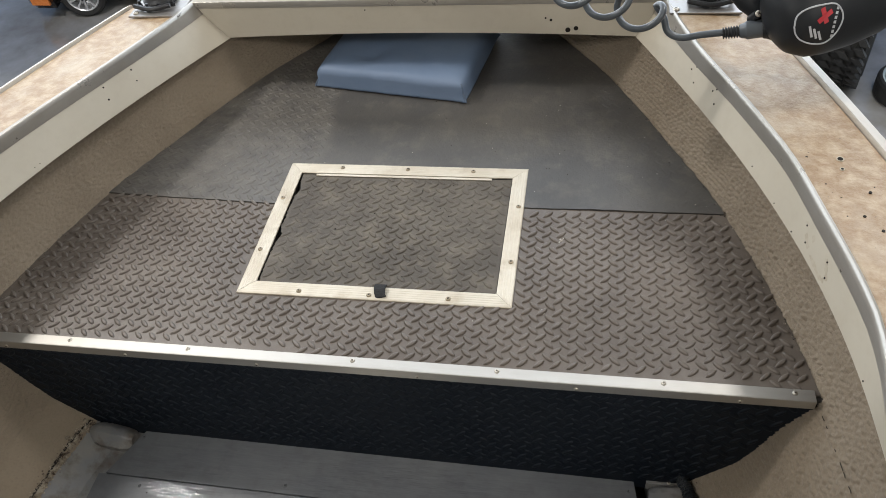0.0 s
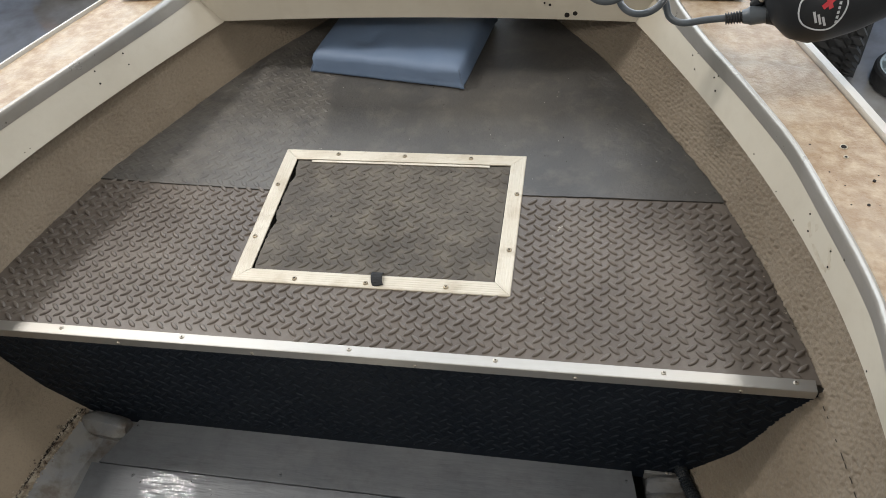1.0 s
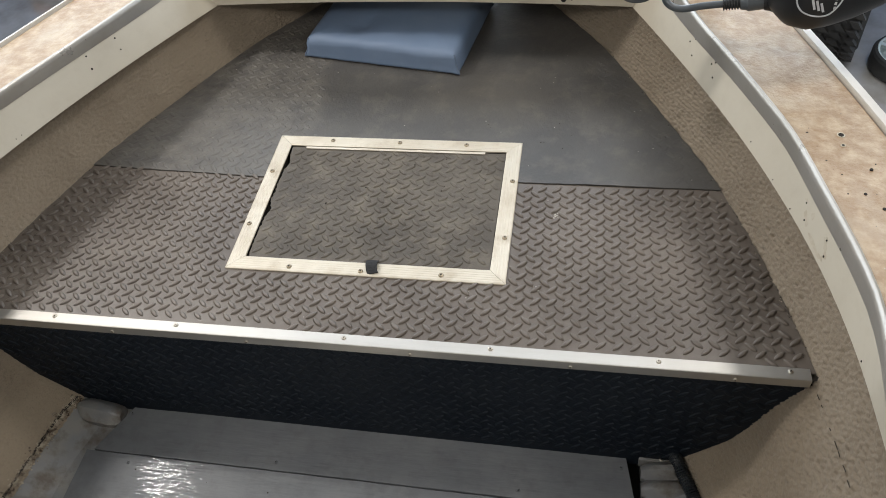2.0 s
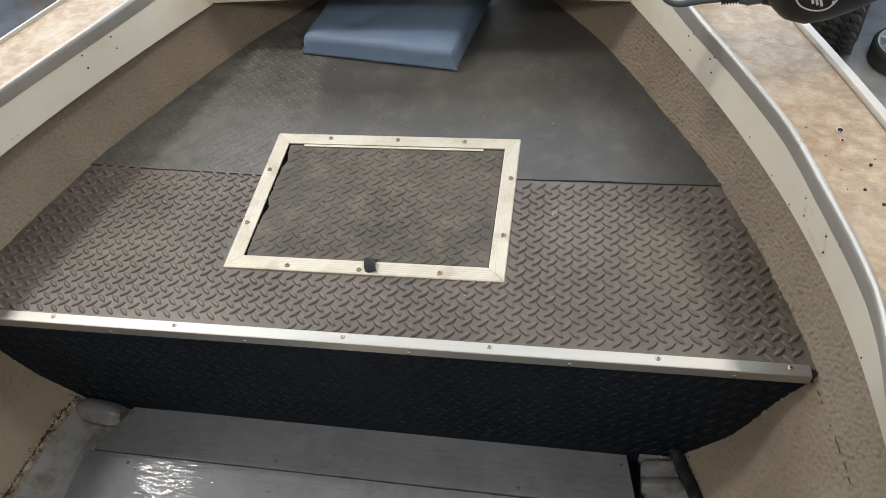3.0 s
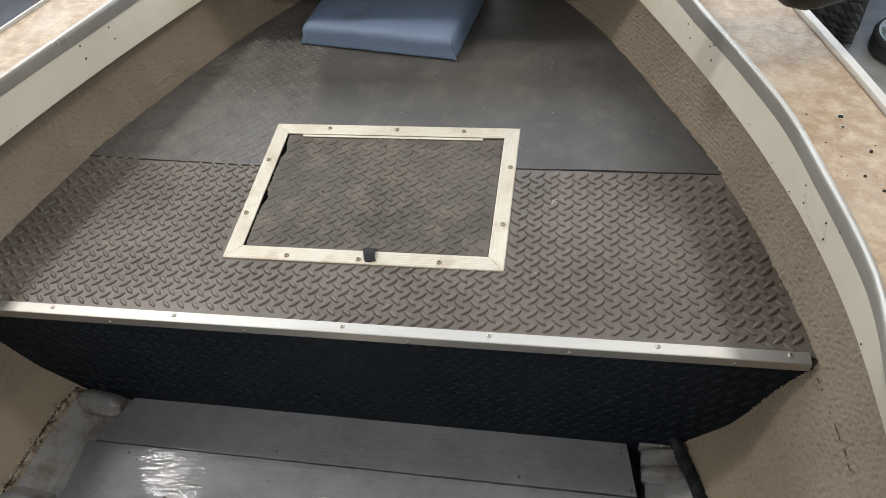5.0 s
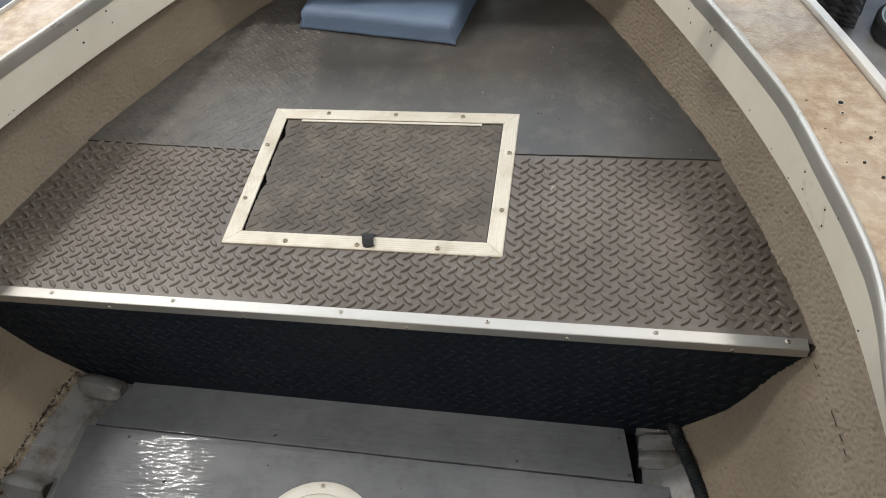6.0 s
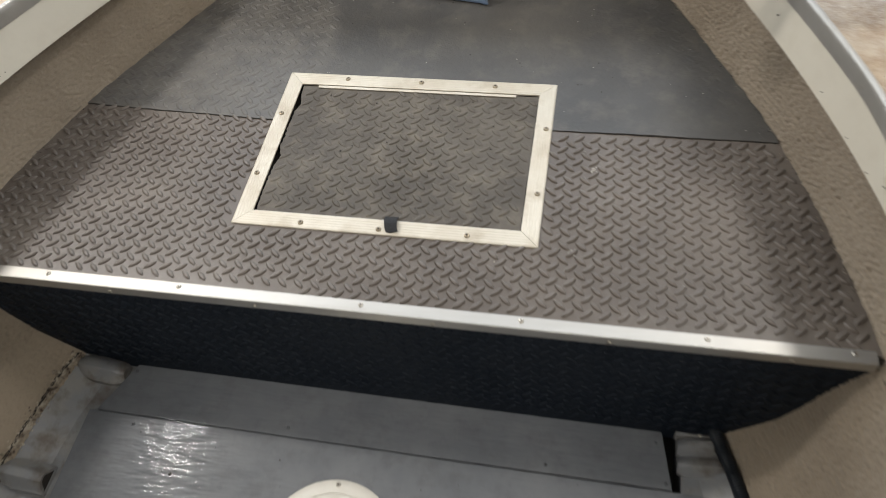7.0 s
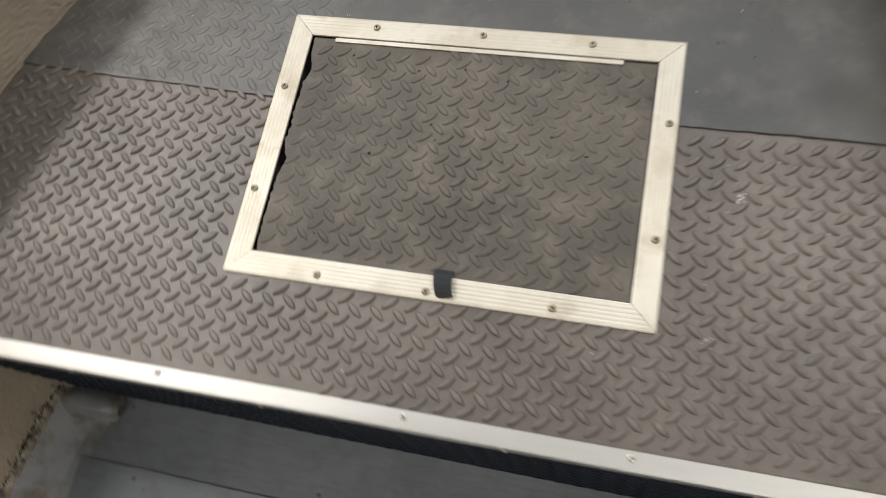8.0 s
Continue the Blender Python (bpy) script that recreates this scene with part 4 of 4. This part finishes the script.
part("plug", tube(bmesh.new(), [(0.944, 0.388, 1.3335), (0.926, 0.3895, 1.3296), (0.916, 0.3905, 1.3274), (0.9125, 0.391, 1.3264), (0.906, 0.3915, 1.3250), (0.904, 0.3917, 1.3245)], 0.016, 20, [0.0158, 0.0156, 0.0160, 0.0135, 0.0122, 0.0100]), M_CABLE, motor, "dark grey rubber cable plug", True)
pts = [Vector((0.910, 0.3915, 1.3258)).lerp(Vector((0.8775, 0.3955, 1.3186)), i / 44) for i in range(45)]
part("strain_relief", tube(bmesh.new(), pts, 0.01, 14, [0.0100 + 0.0014 * (1 if (i % 6) < 3 else -1) - 0.0012 * i / 44 for i in range(45)]), M_BLACK, motor, "ribbed strain relief")
# coiled cable: three hanging loops, then a sweep to the plug
line = []
a0, a1 = Vector((0.526, 0.433, 1.418)), Vector((0.762, 0.409, 1.3375))
turns = 4.0
for i in range(150):
    f = i / 149
    g = math.tau * turns * f
    r = 0.026
    line.append(a0.lerp(a1, f) + R_ * -0.019 * math.sin(g) + U_ * r * math.cos(g) + F_ * r * 0.9 * math.sin(g))
tail = smooth_path([line[-1], Vector((0.7745, 0.418, 1.339)), Vector((0.784, 0.406, 1.316)), Vector((0.808, 0.400, 1.3075)), Vector((0.844, 0.399, 1.314)), Vector((0.880, 0.396, 1.320))], 10)
part("coiled_cable", tube(bmesh.new(), line + tail[1:], 0.0062, 12), M_CABLE, motor, "grey coiled cable", True)
# shaft running back from the housing towards the bow
part("shaft", tube(bmesh.new(), [(1.00, 0.44, 1.40), (0.945, 0.46, 1.385), (0.86, 0.58, 1.345), (0.70, 0.90, 1.28), (0.62, 1.06, 1.25)], 0.0185, 18), M_BLACK, motor, "black shaft", True)
screw(motor, (0.9285, 0.388, 1.3605), tuple(-F_), r=0.0058)
part("screw_boss", tube(bmesh.new(), [Vector((0.9285, 0.388, 1.3605)) + F_ * q for q in (0.0004, 0.012, 0.03)], 0.0075, 14, [0.0072, 0.0078, 0.0085]), M_HEAD, motor, "", True)
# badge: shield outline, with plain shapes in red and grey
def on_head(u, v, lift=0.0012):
    """A housing point found along the camera's sight line; u across and v up, in metres from the badge's centre."""
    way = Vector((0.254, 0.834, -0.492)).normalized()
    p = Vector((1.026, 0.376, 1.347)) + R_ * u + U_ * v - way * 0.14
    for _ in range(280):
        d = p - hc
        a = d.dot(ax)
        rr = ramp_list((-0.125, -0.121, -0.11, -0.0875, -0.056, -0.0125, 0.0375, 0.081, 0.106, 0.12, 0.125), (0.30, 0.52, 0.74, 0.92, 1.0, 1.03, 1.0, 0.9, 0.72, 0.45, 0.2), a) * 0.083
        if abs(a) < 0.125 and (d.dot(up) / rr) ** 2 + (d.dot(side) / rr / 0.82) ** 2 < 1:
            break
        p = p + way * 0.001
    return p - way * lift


shield = [(-0.046, -0.005), (-0.040, 0.016), (-0.020, 0.030), (0.010, 0.038), (0.034, 0.040), (0.046, 0.028), (0.048, 0.010), (0.036, -0.014), (0.014, -0.034), (-0.012, -0.037), (-0.034, -0.030), (-0.044, -0.018)]
shield = [(u * 0.83 - 0.001, v * 0.84 - 0.001) for u, v in shield]
loop = smooth_path([Vector((*q, 0)) for q in shield + shield[:1]], 6)
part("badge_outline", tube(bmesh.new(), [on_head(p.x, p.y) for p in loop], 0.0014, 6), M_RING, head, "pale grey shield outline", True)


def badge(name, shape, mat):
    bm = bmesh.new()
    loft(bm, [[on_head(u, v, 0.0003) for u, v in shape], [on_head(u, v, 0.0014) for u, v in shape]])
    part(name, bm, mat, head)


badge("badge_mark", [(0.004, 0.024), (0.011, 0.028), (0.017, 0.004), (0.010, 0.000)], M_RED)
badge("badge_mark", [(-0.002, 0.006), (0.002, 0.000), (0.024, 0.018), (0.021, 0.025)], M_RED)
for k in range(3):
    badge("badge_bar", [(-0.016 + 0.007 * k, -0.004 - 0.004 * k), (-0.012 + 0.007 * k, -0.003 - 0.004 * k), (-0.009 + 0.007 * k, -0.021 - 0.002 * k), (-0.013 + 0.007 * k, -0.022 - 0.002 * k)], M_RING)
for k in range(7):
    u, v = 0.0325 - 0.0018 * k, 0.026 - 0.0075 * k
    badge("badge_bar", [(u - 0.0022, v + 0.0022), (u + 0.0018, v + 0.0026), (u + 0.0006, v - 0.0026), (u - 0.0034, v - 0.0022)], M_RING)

# ---- mount brackets on the gunwales ----


def bracket(s, x0, x1, y0, label):
    zt = 1.2615 + SLOPE * y0
    ob = thing("mount_bracket", ((x0 + x1) / 2, y0 + 0.07, zt), label, "bracket", "gunwale mounts")
    part("base_plate", box(bmesh.new(), x0, y0, zt + 0.0005, x1, y0 + 0.15, zt + 0.0045, 0.001), M_PLATE, ob, "dull metal plate")
    cx = (x0 + x1) / 2 + 0.012 * s
    bm = bmesh.new()
    n = 20
    rings = [[(cx + rx * math.cos(k * math.tau / n), y0 + 0.075 + ry * math.sin(k * math.tau / n), zt + h) for k in range(n)] for rx, ry, h in ((0.042, 0.034, 0.0045), (0.044, 0.036, 0.012), (0.036, 0.030, 0.018), (0.030, 0.026, 0.040), (0.034, 0.030, 0.052), (0.034, 0.030, 0.075), (0.022, 0.02, 0.085))]
    loft(bm, rings)
    part("socket", bm, M_BLACK, ob, "black plastic socket", True)
    for dx, dy in ((-0.040, -0.030), (-0.014, -0.044), (0.016, -0.043), (0.042, -0.026)):
        bm = bmesh.new()
        disc(bm, (cx + dx, y0 + 0.075 + dy, zt + 0.0045), 0.0065, 0.007, 6)
        disc(bm, (cx + dx, y0 + 0.075 + dy, zt + 0.0115), 0.0035, 0.008, 10)
        part("bolt", bm, M_BLACK, ob)
    part("strap_arm", tube(bmesh.new(), smooth_path([(cx - 0.045, y0 + 0.03, zt + 0.014), (cx, y0 + 0.018, zt + 0.012), (cx + 0.046, y0 + 0.03, zt + 0.016)], 6), 0.006, 8), M_BLACK, ob, "", True)
    screw(ob, (x0 + 0.014, y0 + 0.014, zt + 0.0045), r=0.007)


bracket(-1, -0.428, -0.300, 0.632, "black mount on a dull metal plate on the gunwale")
bracket(1, 0.806, 0.950, 0.624, "black mount bolted to a dull metal plate beside the cable")

# ---- black car parked ahead, shrunk to 0.4 size to fit the camera's view ----
car = thing("car", (-1.75, 3.15, 0.0), "glossy black car with silver wheels and an amber side marker", "car")
CS = 0.40


def cp(x, y, z):
    """Car plan: x back from the front axle, y across from the near side, z up, all in full-size metres."""
    m = pose(-2.21, 2.80, 0, 0, 0, 14)
    return m @ Vector((x * CS, y * CS, z * CS))


def car_section(x):
    zt = ramp_list((-0.85, -0.6, 0.2, 0.9, 1.5, 2.4, 3.0, 3.45), (0.62, 0.78, 0.92, 1.0, 1.42, 1.42, 1.02, 0.9), x)
    inset = ramp_list((-0.85, -0.6, 0.0, 2.8, 3.45), (0.28, 0.08, 0.0, 0.0, 0.15), x)
    cab = 0.22 if 1.1 < x < 2.8 else 0.06
    return [(x, inset + 0.04, 0.22), (x, inset, 0.45), (x, inset + 0.01, 0.75 if zt > 0.75 else zt - 0.05), (x, inset + cab, zt - 0.02), (x, inset + cab + 0.12, zt), (x, 1.78 - inset - cab - 0.12, zt), (x, 1.78 - inset - cab, zt - 0.02), (x, 1.77 - inset, 0.75 if zt > 0.75 else zt - 0.05), (x, 1.78 - inset, 0.45), (x, 1.74 - inset, 0.22)]


bm = bmesh.new()
loft(bm, [[cp(*q) for q in car_section(x)] for x in (-0.85, -0.78, -0.6, -0.38, 0.0, 0.38, 0.9, 1.2, 1.5, 2.0, 2.4, 2.75, 3.1, 3.45)])
part("body", bm, M_CAR, car, "", True)
part("bumper", loft(bmesh.new(), [[cp(x, y, z) for y, z in ((w, 0.20), (w - 0.03, 0.34), (w, 0.46), (w + 0.2, 0.46), (w + 0.2, 0.20))] for x, w in ((-0.9, 0.28), (-0.7, 0.06), (-0.4, -0.02))]), M_CAR, car)
part("side_marker", loft(bmesh.new(), [[cp(x, y, z) for y, z in ((w - 0.075, 0.27), (w - 0.080, 0.42), (w + 0.02, 0.42), (w + 0.02, 0.27))] for x, w in ((-0.74, 0.09), (-0.46, 0.01))]), M_AMBER, car, "amber side marker")


def wheel(parent, c, axis, r, w, tyre_mat, rim_mat, spokes=10, rim_f=0.72, knobs=0):
    """A wheel as a tyre with a rim under it, standing on the ground."""
    axis = Vector(axis).normalized()
    u = Vector((0, 0, 1)) if abs(axis.z) < 0.9 else Vector((0, 1, 0))
    v = axis.cross(u).normalized()
    c = Vector(c)
    n = 48
    P = lambda a, rr, d: c + axis * d + (u * math.cos(a) + v * math.sin(a)) * rr
    prof = [(rim_f, -0.5), (0.80 + rim_f * 0.1, -0.56), (0.95, -0.5), (1.0, -0.36), (1.0, 0.36), (0.95, 0.5), (0.80 + rim_f * 0.1, 0.56), (rim_f, 0.5)]
    bm = bmesh.new()
    rings = [[P(k * math.tau / n, r * a, w * d) for a, d in prof] for k in range(n)]
    loft(bm, rings + rings[:1], True, False)
    for k in range(knobs):
        for d0, sh in ((-0.44, 0.0), (-0.22, 0.5), (0.0, 0.0), (0.22, 0.5), (0.44, 0.0)):
            a = (k + sh) * math.tau / knobs
            da = math.tau / knobs * 0.33
            lo_ = [P(a - da, r * 0.985, w * (d0 - 0.10)), P(a + da, r * 0.985, w * (d0 - 0.02)), P(a + da, r * 0.985, w * (d0 + 0.10)), P(a - da, r * 0.985, w * (d0 + 0.02))]
            hi_ = [c + axis * (p - c).dot(axis) + ((p - c) - axis * (p - c).dot(axis)) * 1.055 for p in lo_]
            loft(bm, [lo_, hi_])
    bmesh.ops.remove_doubles(bm, verts=bm.verts[:], dist=1e-5)
    tyre = part("tyre", bm, tyre_mat, parent, "")
    bm = bmesh.new()
    ring = lambda rr, d: [P(k * math.tau / n, r * rr, w * d) for k in range(n)]
    loft(bm, [ring(rim_f, 0.45), ring(rim_f, -0.50), ring(rim_f * 0.95, -0.55), ring(rim_f * 0.90, -0.50), ring(rim_f * 0.86, -0.2), ring(rim_f * 0.86, 0.3)], True, True)
    for k in range(spokes):
        a = k * math.tau / spokes
        b = 0.16
        pts = [[P(a - b * 0.6, r * 0.16, w * d), P(a + b * 0.6, r * 0.16, w * d), P(a + b * 0.55, r * rim_f * 0.92, w * (d - 0.06)), P(a - b * 0.55, r * rim_f * 0.92, w * (d - 0.06))] for d in (-0.44, -0.30)]
        loft(bm, pts)
    disc_r = [[P(k * math.tau / 16, r * rr, w * d) for k in range(16)] for rr, d in ((0.2, -0.3), (0.2, -0.46), (0.14, -0.5))]
    loft(bm, disc_r)
    part("rim", bm, rim_mat, tyre, "")
    return tyre


yax = (cp(0, 1, 0) - cp(0, 0, 0)).normalized()
for x, y in ((0, 0.08), (2.6, 0.08), (0, 1.70), (2.6, 1.70)):
    w = wheel(car, cp(x, y, 0.32), yax if y < 1 else -yax, 0.32 * CS, 0.2 * CS, M_TYRE, M_ALLOY)

# ---- knobbly off-road wheel, and a teal rim shaped and placed to fit the camera's view ----
atv = thing("off_road_wheel", (1.67, 2.26, 0.0), "knobbly black off-road wheel standing upright on the floor", "wheel", "off-road wheels")
wheel(atv, (1.68, 2.26, 0.333), (0.93, -0.36, 0.0), 0.315, 0.26, M_TYRE, M_STEEL_RIM, 6, 0.5, 46)
atv2 = thing("spare_wheel", (1.99, 2.08, 0.0), "pale teal wheel rim lying flat on the floor", "wheel", "off-road wheels")
wheel(atv2, (1.99, 2.08, 0.045), (0.0, 0.0, -1.0), 0.155, 0.08, M_TYRE, M_STEEL_RIM, 6, 0.92, 0)

# ---- cradles that carry the hull ----
for y in (-1.2, 0.7):
    ob = thing("boat_cradle", (CX, y, 0.0), "rough timber cradle block under the hull", "cradle", "boat cradles")
    bm = bmesh.new()
    loft(bm, [[(CX - 0.55, q, 0.0), (CX + 0.55, q, 0.0), (CX + 0.55, q, 0.545), (CX + 0.2, q, 0.50), (CX, q, 0.475 + (0.07 if y > 0 else 0)), (CX - 0.2, q, 0.50), (CX - 0.55, q, 0.545)] for q in (y - 0.06, y + 0.06)])
    part("block", bm, M_TIMBER, ob)

# ---- crumbs and specks on the mats and the floor ----
random.seed(11)


def chips(name, spots, mat, parent, label):
    vs, fs = [], []
    for x, y, z, r in spots:
        k = len(vs)
        n = 5
        a0 = random.uniform(0, 6)
        el = random.uniform(0.35, 1.0)
        for hgt, sc in ((-0.0002, 1.0), (r * 0.35, 0.6)):
            for i in range(n):
                a = a0 + i * math.tau / n
                q = Vector((math.cos(a) * r * sc, math.sin(a) * r * sc * el, 0)) * random.uniform(0.7, 1.2)
                q.rotate(Euler((0, 0, a0)))
                vs.append((x + q.x, y + q.y, z + hgt))
        fs += [tuple(k + n + i for i in range(n))] + [(k + i, k + (i + 1) % n, k + n + (i + 1) % n, k + n + i) for i in range(n)]
    raw(name, vs, fs, mat, parent, label, kind="stuff")


def deck_spots(n, r0, r1, y0=-0.12, y1=0.75):
    out = []
    while len(out) < n:
        x, y = random.uniform(-0.5, 1.0), random.uniform(y0, y1)
        if abs(x - CX) < W_DECK(y) - 0.015 and not (-0.002 < x < HX + 0.002 and -0.002 < y < HY + 0.002):
            out.append((x, y, DECK + (0.0027 if y > SEAM else 0.0005), random.uniform(r0, r1)))
    return out


chips("dust_specks", deck_spots(90, 0.0005, 0.0016), M_SPECK, deck, "pale crumbs and lint")
chips("grit", deck_spots(60, 0.0006, 0.002, 0.28, 0.7), M_GRIT, deck, "dark grit")
chips("grit", [(random.uniform(0.05, 0.48), random.uniform(0.05, 0.33), DECK + 0.0012, random.uniform(0.0006, 0.0026)) for _ in range(45)], M_GRIT, hatch, "dark grit")
chips("grit", [(random.uniform(-0.25, 0.75), random.uniform(-0.5, -0.27), 0.7136, random.uniform(0.0005, 0.002)) for _ in range(40)], M_GRIT, b2, "dark grit")
chips("scuff", [(x + random.uniform(-0.006, 0.006), y + random.uniform(-0.006, 0.006), DECK + 0.0004, random.uniform(0.0008, 0.0028)) for x, y in ((0.610, 0.177), (0.584, -0.001)) for _ in range(14)], M_SPECK, deck, "pale scuff marks")
chips("grit", [(-0.090, -0.3565, 0.7136, 0.0042)], M_GRIT, b2, "dark crumb")
for s in (-1, 1):
    spots = []
    for _ in range(70):
        y = random.uniform(-0.3, 0.62)
        d = 0.0155 + abs(random.gauss(0, 0.012)) if random.random() < 0.7 else random.uniform(0.02, 0.12)
        spots.append((CX + s * (W_RIM(y) + (0.007 if s < 0 else 0) + d), y, 1.2612 + SLOPE * y - 0.035 * (d - 0.0145), random.uniform(0.0006, 0.0022)))
    chips("crumbs", spots[:40], M_GRIT, boat, "dark crumbs on the gunwale")
    chips("crumbs", spots[40:], M_DEBRIS, boat, "glue crumbs on the gunwale")
edge = []
for _ in range(260):
    y = random.uniform(-0.12, 0.7)
    q = random.choice((-1, 1))
    edge.append((CX + q * (W_DECK(y) - abs(random.gauss(0.003, 0.004))), y, DECK + (0.0027 if y > SEAM else 0.0005), random.uniform(0.0005, 0.0019)))
chips("grit", edge[:150], M_GRIT, deck, "dirt along the mat's edge")
chips("grit", edge[150:], M_DEBRIS, deck, "fluff along the mat's edge")
